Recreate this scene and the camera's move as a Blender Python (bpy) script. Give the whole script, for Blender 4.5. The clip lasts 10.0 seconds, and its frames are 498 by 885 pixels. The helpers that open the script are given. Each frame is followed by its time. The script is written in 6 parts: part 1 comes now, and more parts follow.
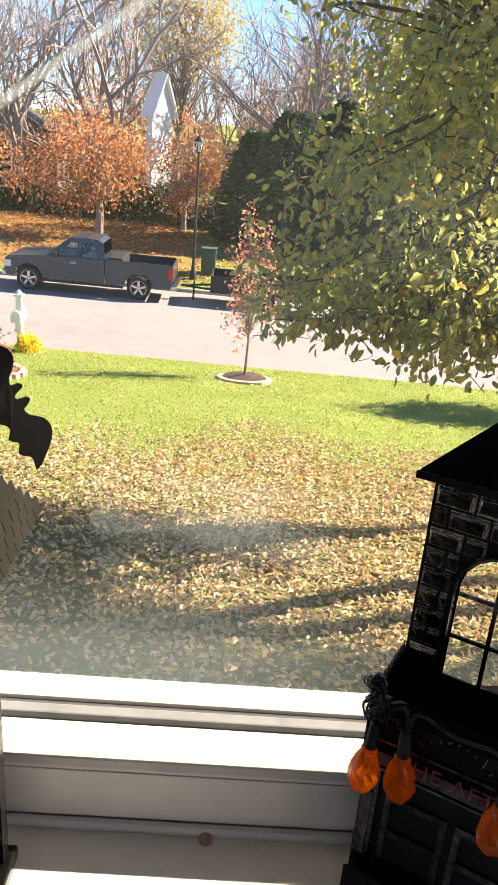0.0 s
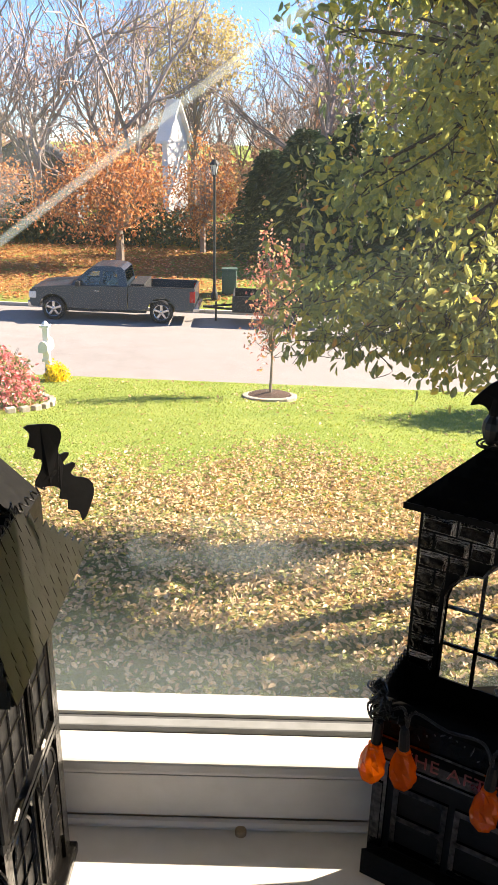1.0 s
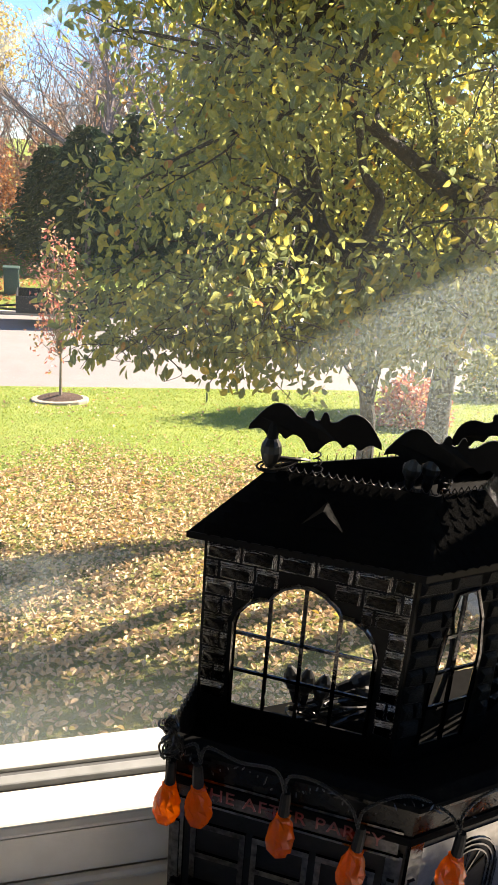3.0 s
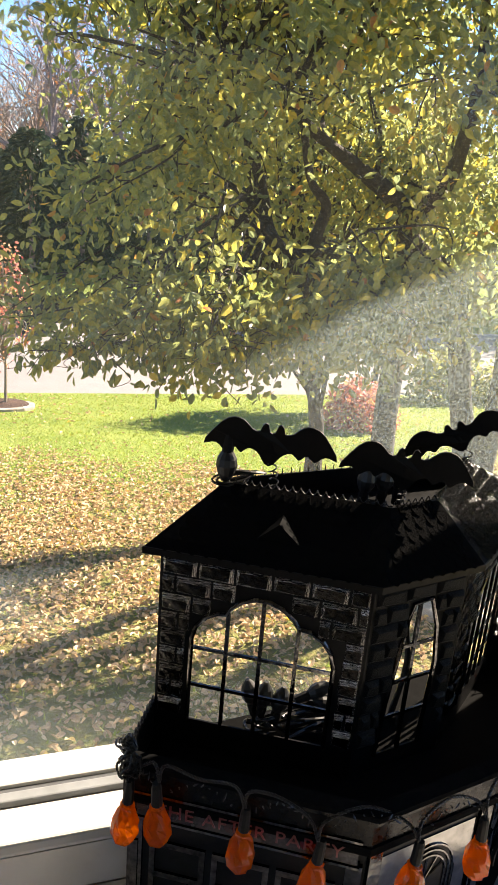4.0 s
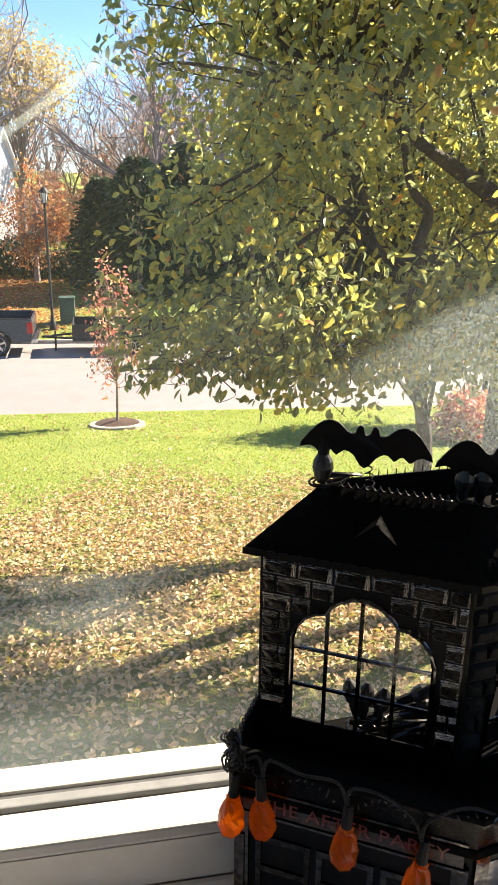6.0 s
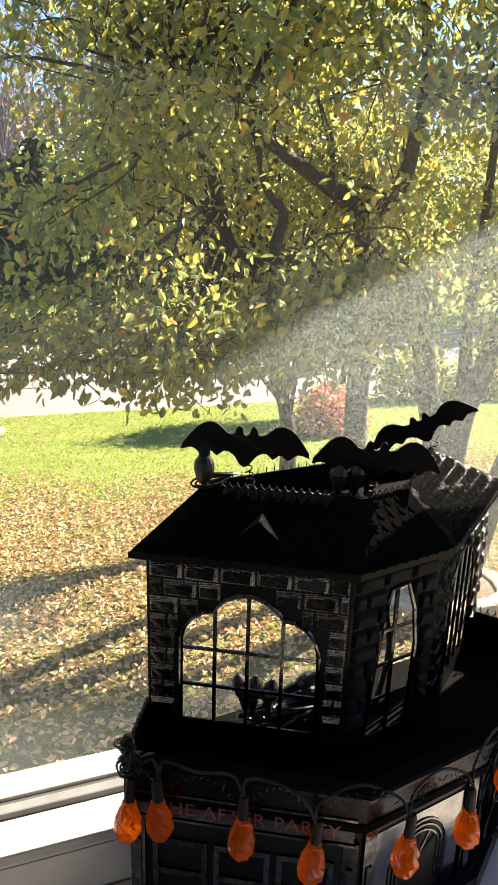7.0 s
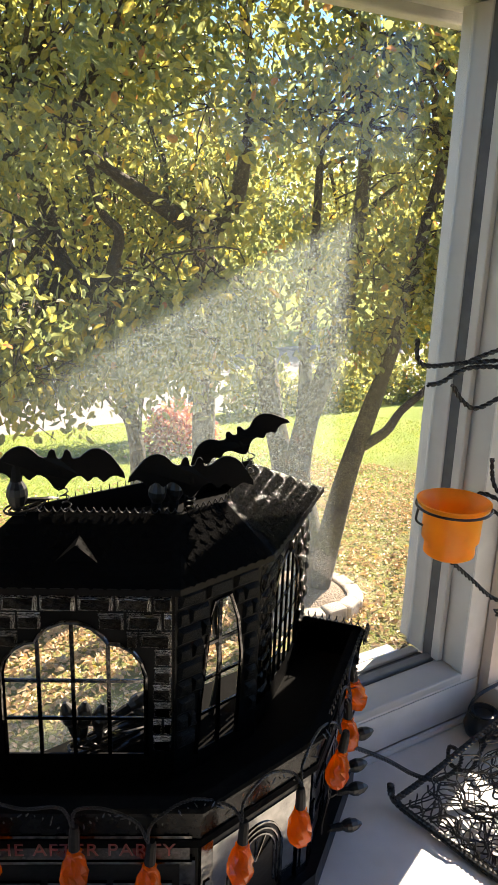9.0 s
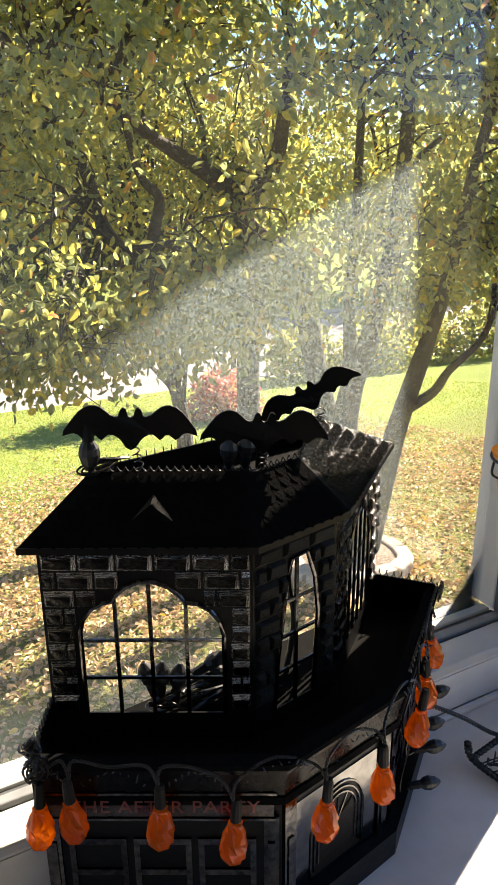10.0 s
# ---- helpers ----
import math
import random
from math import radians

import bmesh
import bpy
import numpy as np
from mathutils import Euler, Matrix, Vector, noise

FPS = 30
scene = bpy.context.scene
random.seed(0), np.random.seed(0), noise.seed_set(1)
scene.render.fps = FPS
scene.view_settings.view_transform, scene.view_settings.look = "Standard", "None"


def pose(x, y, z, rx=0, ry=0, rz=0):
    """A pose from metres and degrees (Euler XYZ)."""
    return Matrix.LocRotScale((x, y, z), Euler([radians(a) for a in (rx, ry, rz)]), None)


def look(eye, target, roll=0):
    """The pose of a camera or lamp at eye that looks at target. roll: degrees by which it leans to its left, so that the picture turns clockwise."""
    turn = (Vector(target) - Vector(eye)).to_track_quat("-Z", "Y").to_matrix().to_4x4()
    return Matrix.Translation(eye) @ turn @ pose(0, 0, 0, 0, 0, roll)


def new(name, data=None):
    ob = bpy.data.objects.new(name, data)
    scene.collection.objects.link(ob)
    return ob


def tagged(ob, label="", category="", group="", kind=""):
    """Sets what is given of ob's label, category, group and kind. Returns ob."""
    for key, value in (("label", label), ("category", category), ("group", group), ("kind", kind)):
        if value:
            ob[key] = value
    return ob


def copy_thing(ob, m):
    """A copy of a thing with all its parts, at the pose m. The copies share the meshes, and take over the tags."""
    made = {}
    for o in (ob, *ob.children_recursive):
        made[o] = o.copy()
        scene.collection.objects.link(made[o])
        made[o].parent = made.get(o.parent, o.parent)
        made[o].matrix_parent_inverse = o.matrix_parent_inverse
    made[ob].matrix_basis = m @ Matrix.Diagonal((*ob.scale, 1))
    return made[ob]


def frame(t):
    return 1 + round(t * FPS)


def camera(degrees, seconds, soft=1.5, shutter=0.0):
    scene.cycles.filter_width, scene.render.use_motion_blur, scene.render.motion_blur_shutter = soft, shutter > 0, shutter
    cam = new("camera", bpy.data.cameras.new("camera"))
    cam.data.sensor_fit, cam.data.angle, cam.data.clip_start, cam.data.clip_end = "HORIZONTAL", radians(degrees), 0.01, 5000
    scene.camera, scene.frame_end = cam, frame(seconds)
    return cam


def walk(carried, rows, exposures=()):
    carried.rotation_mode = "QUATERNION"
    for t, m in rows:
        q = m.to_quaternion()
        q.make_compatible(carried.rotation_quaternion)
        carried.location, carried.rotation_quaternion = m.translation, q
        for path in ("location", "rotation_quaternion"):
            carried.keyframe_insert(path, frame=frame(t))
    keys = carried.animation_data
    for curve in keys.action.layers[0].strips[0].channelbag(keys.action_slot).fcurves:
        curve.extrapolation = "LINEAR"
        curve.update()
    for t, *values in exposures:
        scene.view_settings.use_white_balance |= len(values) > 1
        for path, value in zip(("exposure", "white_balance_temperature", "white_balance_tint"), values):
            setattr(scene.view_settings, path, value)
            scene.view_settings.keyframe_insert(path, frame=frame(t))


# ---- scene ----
cam = camera(35.5, 10.0)
PATH = [
    (0, (0.108, -0.578, 0.58), (0.161, 1.276, -0.169), 4.7),
    (0.5, (0.099, -0.649, 0.627), (0.095, 1.207, -0.119), 3.4),
    (0.7, (0.098, -0.655, 0.632), (0.087, 1.207, -0.101), 2.4),
    (1, (0.122, -0.662, 0.639), (0.098, 1.207, -0.074), 1.0),
    (1.5, (0.156, -0.652, 0.648), (0.154, 1.22, -0.057), -0.6),
    (2, (0.163, -0.66, 0.655), (0.277, 1.211, -0.045), -0.3),
    (2.5, (0.141, -0.656, 0.656), (0.436, 1.196, -0.039), 1.7),
    (3, (0.14, -0.627, 0.652), (0.633, 1.183, -0.04), 4.0),
    (3.2, (0.135, -0.61, 0.65), (0.695, 1.184, -0.035), 4.4),
    (4.3, (0.136, -0.626, 0.66), (0.756, 1.154, -0.011), 4.7),
    (4.5, (0.123, -0.628, 0.659), (0.685, 1.17, -0.012), 4.2),
    (5, (0.106, -0.63, 0.655), (0.505, 1.209, -0.022), 2.2),
    (5.2, (0.117, -0.629, 0.652), (0.471, 1.221, -0.02), 2.0),
    (6.3, (0.143, -0.648, 0.657), (0.524, 1.206, 0.012), -0.1),
    (6.5, (0.146, -0.649, 0.655), (0.593, 1.193, 0.016), 0.3),
    (7, (0.125, -0.647, 0.661), (0.811, 1.117, 0.016), 1.7),
    (7.5, (0.142, -0.646, 0.655), (1.013, 1.042, 0.03), 2.6),
    (8, (0.15, -0.67, 0.663), (1.148, 0.96, 0.074), 2.8),
    (8.5, (0.148, -0.676, 0.668), (1.191, 0.929, 0.09), 2.7),
    (9, (0.152, -0.667, 0.663), (1.181, 0.944, 0.075), 2.0),
    (9.5, (0.163, -0.665, 0.657), (1.161, 0.955, 0.041), 1.1),
    (10, (0.137, -0.641, 0.648), (1.058, 1.002, -0.025), -0.5),
]
walk(cam, [(t, look(eye, target, roll)) for t, eye, target, roll in PATH], [(0.0, 2.0, 7000, 13), (3.0, 2.05, 7000, 13), (6.5, 2.1, 7000, 12), (8.0, 2.22, 7000, 12), (10.0, 2.22, 7000, 12)])

# ---- world and sun ----
SUN_AZ, SUN_EL = radians(67), radians(33)
world = bpy.data.worlds.new("world")
scene.world = world
world.use_nodes = True
wn = world.node_tree.nodes
sky = wn.new("ShaderNodeTexSky")
sky.sky_type, sky.sun_disc, sky.sun_elevation, sky.sun_rotation = "NISHITA", False, SUN_EL, SUN_AZ
world.node_tree.links.new(sky.outputs[0], wn["Background"].inputs[0])
wn["Background"].inputs[1].default_value = 0.075
sky.air_density, sky.dust_density, sky.ozone_density = 0.65, 0.0, 6.0
sun = new("sun", bpy.data.lights.new("sun", "SUN"))
sun.data.energy, sun.data.angle, sun.data.color = 5.0, radians(0.5), (1, 0.89, 0.74)
to_sun = Vector((math.sin(SUN_AZ) * math.cos(SUN_EL), math.cos(SUN_AZ) * math.cos(SUN_EL), math.sin(SUN_EL)))
sun.matrix_world = look(to_sun * 30, (0, 0, 0))

rng = np.random.default_rng(7)


# ---- materials ----
def mat(name, a, b=None, rough=0.7, metal=0.0, scale=8.0, detail=6.0, bump=0.0, bump_scale=None, island=0, random_object=0.0, spec=0.5, coat=0.0):
    """A surface whose colour wanders between a and b at two scales; bump in metres."""
    b = b or tuple(0.75 * c for c in a)
    m = bpy.data.materials.new(name)
    m.use_nodes = True
    t = m.node_tree
    n, k = t.nodes, t.links
    s = n["Principled BSDF"]
    co = n.new("ShaderNodeTexCoord")
    big, small = n.new("ShaderNodeTexNoise"), n.new("ShaderNodeTexNoise")
    for node, sc in ((big, scale * 0.22), (small, scale * 2.3)):
        node.inputs["Scale"].default_value, node.inputs["Detail"].default_value = sc, detail
        k.new(co.outputs["Object"], node.inputs["Vector"])
    mix = n.new("ShaderNodeMath")
    mix.operation = "ADD"
    k.new(big.outputs["Fac"], mix.inputs[0])
    k.new(small.outputs["Fac"], mix.inputs[1])
    ramp = n.new("ShaderNodeMapRange")
    ramp.inputs["From Min"].default_value, ramp.inputs["From Max"].default_value = 0.72, 1.28
    k.new(mix.outputs[0], ramp.inputs["Value"])
    col = n.new("ShaderNodeMix")
    col.data_type = "RGBA"
    col.inputs["A"].default_value, col.inputs["B"].default_value = (*a, 1), (*b, 1)
    k.new(ramp.outputs[0], col.inputs["Factor"])
    out = col.outputs["Result"]
    if random_object:
        info, hsv, mr = n.new("ShaderNodeObjectInfo"), n.new("ShaderNodeHueSaturation"), n.new("ShaderNodeMapRange")
        mr.inputs["To Min"].default_value, mr.inputs["To Max"].default_value = 1 - random_object, 1 + random_object
        k.new(info.outputs["Random"], mr.inputs["Value"])
        k.new(mr.outputs[0], hsv.inputs["Value"])
        k.new(out, hsv.inputs["Color"])
        out = hsv.outputs["Color"]
    k.new(out, s.inputs["Base Color"])
    rr = n.new("ShaderNodeMapRange")
    rr.inputs["To Min"].default_value, rr.inputs["To Max"].default_value = max(0.02, rough - 0.1), min(1, rough + 0.12)
    k.new(small.outputs["Fac"], rr.inputs["Value"])
    k.new(rr.outputs[0], s.inputs["Roughness"])
    s.inputs["Metallic"].default_value = metal
    s.inputs["Specular IOR Level"].default_value = spec
    s.inputs["Coat Weight"].default_value = coat
    if bump:
        bn, bp = n.new("ShaderNodeTexNoise"), n.new("ShaderNodeBump")
        bn.inputs["Scale"].default_value, bn.inputs["Detail"].default_value = bump_scale or scale * 4, 8
        bp.inputs["Distance"].default_value = bump
        k.new(co.outputs["Object"], bn.inputs["Vector"])
        k.new(bn.outputs["Fac"], bp.inputs["Height"])
        k.new(bp.outputs[0], s.inputs["Normal"])
    return m


def leaf_mat(name, stops, lit=0.4, rough=0.55):
    """Leaves: one colour a leaf out of the stops [(place, rgb)...], partly letting light through."""
    m = bpy.data.materials.new(name)
    m.use_nodes = True
    n, k = m.node_tree.nodes, m.node_tree.links
    s, out = n["Principled BSDF"], n["Material Output"]
    geo, ramp = n.new("ShaderNodeNewGeometry"), n.new("ShaderNodeValToRGB")
    k.new(geo.outputs["Random Per Island"], ramp.inputs[0])
    el = ramp.color_ramp.elements
    while len(el) < len(stops):
        el.new(0.5)
    for e, (p, c) in zip(el, stops):
        e.position, e.color = p, (*c, 1)
    co, nz, hsv, mr = n.new("ShaderNodeTexCoord"), n.new("ShaderNodeTexNoise"), n.new("ShaderNodeHueSaturation"), n.new("ShaderNodeMapRange")
    nz.inputs["Scale"].default_value = 30
    mr.inputs["To Min"].default_value, mr.inputs["To Max"].default_value = 0.6, 1.4
    k.new(co.outputs["Object"], nz.inputs["Vector"])
    k.new(nz.outputs["Fac"], mr.inputs["Value"])
    k.new(mr.outputs[0], hsv.inputs["Value"])
    k.new(ramp.outputs[0], hsv.inputs["Color"])
    k.new(hsv.outputs[0], s.inputs["Base Color"])
    s.inputs["Roughness"].default_value = rough
    tr, add, bright = n.new("ShaderNodeBsdfTranslucent"), n.new("ShaderNodeMixShader"), n.new("ShaderNodeHueSaturation")
    bright.inputs["Value"].default_value, bright.inputs["Saturation"].default_value = 2.0, 1.15
    k.new(hsv.outputs[0], bright.inputs["Color"])
    k.new(bright.outputs[0], tr.inputs["Color"])
    add.inputs[0].default_value = lit
    k.new(s.outputs[0], add.inputs[1])
    k.new(tr.outputs[0], add.inputs[2])
    k.new(add.outputs[0], out.inputs["Surface"])
    return m


bucket_orange = leaf_mat("bucket_orange", [(0, (0.80, 0.37, 0.02)), (1, (0.80, 0.37, 0.02))], 0.35, 0.4)
paint_white = mat("paint_white", (0.72, 0.70, 0.67), (0.62, 0.60, 0.56), 0.42, scale=14, bump=0.0004, bump_scale=60)
vinyl_white = mat("vinyl_white", (0.56, 0.55, 0.52), (0.48, 0.47, 0.44), 0.35, scale=10)
sash_grey = mat("sash_grey", (0.10, 0.105, 0.11), (0.06, 0.06, 0.065), 0.5, scale=20)
sash_mid = mat("sash_mid", (0.24, 0.25, 0.255), (0.17, 0.178, 0.18), 0.5, scale=20)
wall_beige = mat("wall_beige", (0.62, 0.53, 0.45), (0.55, 0.47, 0.40), 0.8, scale=6, bump=0.0006, bump_scale=120)
ceiling_paint = mat("ceiling_paint", (0.75, 0.74, 0.72), None, 0.9, scale=5, bump=0.0008, bump_scale=90)
floor_wood = mat("floor_wood", (0.22, 0.13, 0.07), (0.12, 0.07, 0.035), 0.4, scale=9)
siding_paint = mat("siding_paint", (0.66, 0.64, 0.58), (0.58, 0.56, 0.5), 0.6, scale=5)
tin_black = mat("tin_black", (0.006, 0.006, 0.0065), (0.003, 0.003, 0.003), 0.38, 0.0, scale=60, bump=0.0005, bump_scale=70, spec=0.16)
tin_brick = mat("tin_brick", (0.050, 0.049, 0.047), (0.012, 0.012, 0.012), 0.12, 1.0, scale=3, bump=0.0022, bump_scale=2.5, random_object=0.3)
# pale metal that paints the edge highlights onto the brick bevels
tin_edge_glint = mat("tin_edge_glint", (0.85, 0.83, 0.80), (0.05, 0.049, 0.047), 0.24, 1.0, scale=3.5, bump=0.0025, bump_scale=3, random_object=0.5)
tin_sheen = mat("tin_sheen", (0.30, 0.295, 0.285), (0.16, 0.155, 0.15), 0.12, 1.0, scale=40, bump=0.0006, bump_scale=45)
tin_worn = mat("tin_worn", (0.17, 0.165, 0.16), (0.03, 0.029, 0.028), 0.14, 1.0, scale=70, bump=0.0012, bump_scale=60, random_object=0.3)
tin_glint = mat("tin_glint", (0.005, 0.005, 0.005), (0.002, 0.002, 0.002), 0.16, 0.0, scale=60, bump=0.0022, bump_scale=170, spec=0.05)
tin_gloss = mat("tin_gloss", (0.004, 0.004, 0.004), (0.002, 0.002, 0.002), 0.26, 0.0, scale=40, bump=0.0006, bump_scale=50, spec=0.14)
tin_red = mat("tin_red", (0.10, 0.010, 0.008), (0.03, 0.005, 0.005), 0.22, 0.0, scale=60, spec=0.7)
tin_panel = mat("tin_panel", (0.060, 0.054, 0.050), (0.025, 0.022, 0.020), 0.2, 0.0, scale=120, bump=0.0003, spec=0.7)
letter_red = mat("letter_red", (0.17, 0.02, 0.018), (0.10, 0.012, 0.011), 0.35, scale=150)
tin_silver = mat("tin_silver", (0.07, 0.067, 0.062), (0.02, 0.019, 0.018), 0.2, 0.9, scale=45, bump=0.0016, bump_scale=80)
tin_shingle = mat("tin_shingle", (0.014, 0.0135, 0.013), (0.006, 0.006, 0.0055), 0.3, 0.2, scale=50, random_object=0.35)
wire_black = mat("wire_black", (0.010, 0.010, 0.010), (0.018, 0.017, 0.016), 0.3, scale=120, spec=0.45)
tin_matte = mat("tin_matte", (0.004, 0.004, 0.004), None, 0.75, scale=60, spec=0.03)
roof_tin = mat("roof_tin", (0.010, 0.010, 0.010), (0.005, 0.005, 0.005), 0.6, 0.0, scale=60, bump=0.0008, bump_scale=70, spec=0.0)
rubber_black = mat("rubber_black", (0.012, 0.012, 0.012), None, 0.4, scale=60)
cord_cap = mat("cord_cap", (0.008, 0.008, 0.008), None, 0.6, scale=60, spec=0.2)

bulb_orange = bpy.data.materials.new("bulb_orange")
bulb_orange.use_nodes = True
bt = bulb_orange.node_tree
pb = bt.nodes["Principled BSDF"]
pb.inputs["Base Color"].default_value = (1.0, 0.19, 0.003, 1)
pb.inputs["Roughness"].default_value = 0.04
pb.inputs["Transmission Weight"].default_value = 0.75
pb.inputs["IOR"].default_value = 1.46
btr, bmx = bt.nodes.new("ShaderNodeBsdfTranslucent"), bt.nodes.new("ShaderNodeMixShader")
btr.inputs["Color"].default_value = (1.0, 0.29, 0.005, 1)
bmx.inputs[0].default_value = 0.34
bno, bbu, bco = bt.nodes.new("ShaderNodeTexNoise"), bt.nodes.new("ShaderNodeBump"), bt.nodes.new("ShaderNodeTexCoord")
bno.inputs["Scale"].default_value, bno.inputs["Detail"].default_value = 170, 3
bbu.inputs["Distance"].default_value = 0.0006
bt.links.new(bco.outputs["Object"], bno.inputs["Vector"])
bt.links.new(bno.outputs["Fac"], bbu.inputs["Height"])
bt.links.new(bbu.outputs[0], pb.inputs["Normal"])
bt.links.new(pb.outputs[0], bmx.inputs[1])
bt.links.new(btr.outputs[0], bmx.inputs[2])
bt.links.new(bmx.outputs[0], bt.nodes["Material Output"].inputs["Surface"])

asphalt = mat("asphalt", (0.27, 0.248, 0.243), (0.225, 0.208, 0.203), 0.9, scale=0.8, bump=0.004, bump_scale=60)
kerb_stone = mat("kerb_stone", (0.45, 0.43, 0.40), (0.34, 0.32, 0.30), 0.85, scale=3, bump=0.004, random_object=0.12)
mulch = mat("mulch", (0.10, 0.055, 0.035), (0.05, 0.028, 0.02), 0.95, scale=14, bump=0.03)
edge_stone = mat("edge_stone", (0.44, 0.39, 0.32), (0.27, 0.235, 0.19), 0.9, scale=6, bump=0.006, random_object=0.2)
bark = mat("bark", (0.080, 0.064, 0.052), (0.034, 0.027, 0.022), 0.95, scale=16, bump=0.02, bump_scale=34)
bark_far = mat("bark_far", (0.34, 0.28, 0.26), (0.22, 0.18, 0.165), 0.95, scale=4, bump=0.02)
bark_pale = mat("bark_pale", (0.30, 0.24, 0.19), (0.2, 0.16, 0.12), 0.9, scale=8, bump=0.006)

truck_paint = mat("truck_paint", (0.034, 0.054, 0.078), (0.028, 0.045, 0.066), 0.34, 0.25, scale=3, coat=0.35)
truck_trim = mat("truck_trim", (0.02, 0.02, 0.021), None, 0.6, scale=12)
truck_glass = mat("truck_glass", (0.015, 0.018, 0.02), None, 0.06, scale=3, spec=0.8)
cab_glass = bpy.data.materials.new("cab_glass")
cab_glass.use_nodes = True
ct = cab_glass.node_tree
cg, cc, cm = ct.nodes.new("ShaderNodeBsdfGlossy"), ct.nodes.new("ShaderNodeBsdfTransparent"), ct.nodes.new("ShaderNodeMixShader")
cc.inputs["Color"].default_value = (0.72, 0.80, 0.78, 1)
cg.inputs["Roughness"].default_value = 0.03
cm.inputs[0].default_value = 0.05
ct.links.new(cc.outputs[0], cm.inputs[1])
ct.links.new(cg.outputs[0], cm.inputs[2])
ct.links.new(cm.outputs[0], ct.nodes["Material Output"].inputs["Surface"])
chrome = mat("chrome", (0.55, 0.55, 0.56), (0.42, 0.42, 0.43), 0.22, 1.0, scale=8)
lamp_red = mat("lamp_red", (0.45, 0.015, 0.012), None, 0.2, scale=10)
lamp_clear = mat("lamp_clear", (0.75, 0.75, 0.72), None, 0.12, scale=8)
lamp_black = mat("lamp_black", (0.02, 0.022, 0.021), None, 0.45, scale=10)
lamp_pane = mat("lamp_pane", (0.7, 0.72, 0.72), None, 0.15, scale=8)
box_green = mat("box_green", (0.06, 0.11, 0.085), (0.045, 0.085, 0.065), 0.55, scale=4)
mail_white = mat("mail_white", (0.82, 0.83, 0.84), (0.72, 0.73, 0.74), 0.5, scale=6)
house_white = mat("house_white", (0.85, 0.84, 0.82), (0.80, 0.79, 0.76), 0.7, scale=2)
house_grey = mat("house_grey", (0.16, 0.155, 0.16), (0.12, 0.115, 0.12), 0.8, scale=2)
roof_dark = mat("roof_dark", (0.09, 0.085, 0.085), (0.06, 0.055, 0.055), 0.9, scale=5, bump=0.01)

leaf_tree = leaf_mat("leaf_tree", [(0, (0.118, 0.142, 0.078)), (0.35, (0.192, 0.21, 0.092)), (0.72, (0.274, 0.27, 0.097)), (0.93, (0.355, 0.31, 0.095)), (0.98, (0.44, 0.35, 0.09)), (0.988, (0.42, 0.24, 0.09)), (1, (0.30, 0.15, 0.09))], 0.52, 0.45)
leaf_litter = leaf_mat("leaf_litter", [(0, (0.30, 0.20, 0.11)), (0.3, (0.47, 0.33, 0.18)), (0.55, (0.60, 0.44, 0.26)), (0.75, (0.55, 0.37, 0.18)), (0.88, (0.70, 0.55, 0.35)), (0.97, (0.64, 0.47, 0.17)), (1, (0.70, 0.54, 0.12))], 0.12, 0.65)
leaf_oak = leaf_mat("leaf_oak", [(0, (0.20, 0.09, 0.055)), (0.4, (0.34, 0.15, 0.075)), (0.7, (0.50, 0.25, 0.12)), (1, (0.62, 0.40, 0.22))], 0.35)
leaf_yellow = leaf_mat("leaf_yellow", [(0, (0.28, 0.23, 0.10)), (0.5, (0.40, 0.33, 0.14)), (1, (0.48, 0.39, 0.20))], 0.35)
leaf_red = leaf_mat("leaf_red", [(0, (0.32, 0.10, 0.09)), (0.5, (0.50, 0.22, 0.17)), (0.8, (0.60, 0.36, 0.22)), (1, (0.40, 0.34, 0.16))], 0.3)
leaf_dry = leaf_mat("leaf_dry", [(0, (0.30, 0.17, 0.13)), (0.5, (0.46, 0.29, 0.22)), (1, (0.55, 0.40, 0.29))], 0.3)
needle = leaf_mat("needle", [(0, (0.03, 0.05, 0.032)), (0.6, (0.055, 0.085, 0.05)), (1, (0.09, 0.115, 0.06))], 0.15)
petal_pink = leaf_mat("petal_pink", [(0, (0.10, 0.13, 0.05)), (0.3, (0.24, 0.24, 0.10)), (0.45, (0.50, 0.13, 0.15)), (0.75, (0.68, 0.28, 0.28)), (1, (0.78, 0.52, 0.48))], 0.25)
petal_yellow = leaf_mat("petal_yellow", [(0, (0.10, 0.15, 0.02)), (0.25, (0.75, 0.55, 0.01)), (1, (0.85, 0.68, 0.03))], 0.2)
grass_blade = leaf_mat("grass_blade", [(0, (0.15, 0.205, 0.042)), (0.5, (0.245, 0.30, 0.064)), (0.85, (0.31, 0.325, 0.085)), (1, (0.42, 0.36, 0.15))], 0.35)


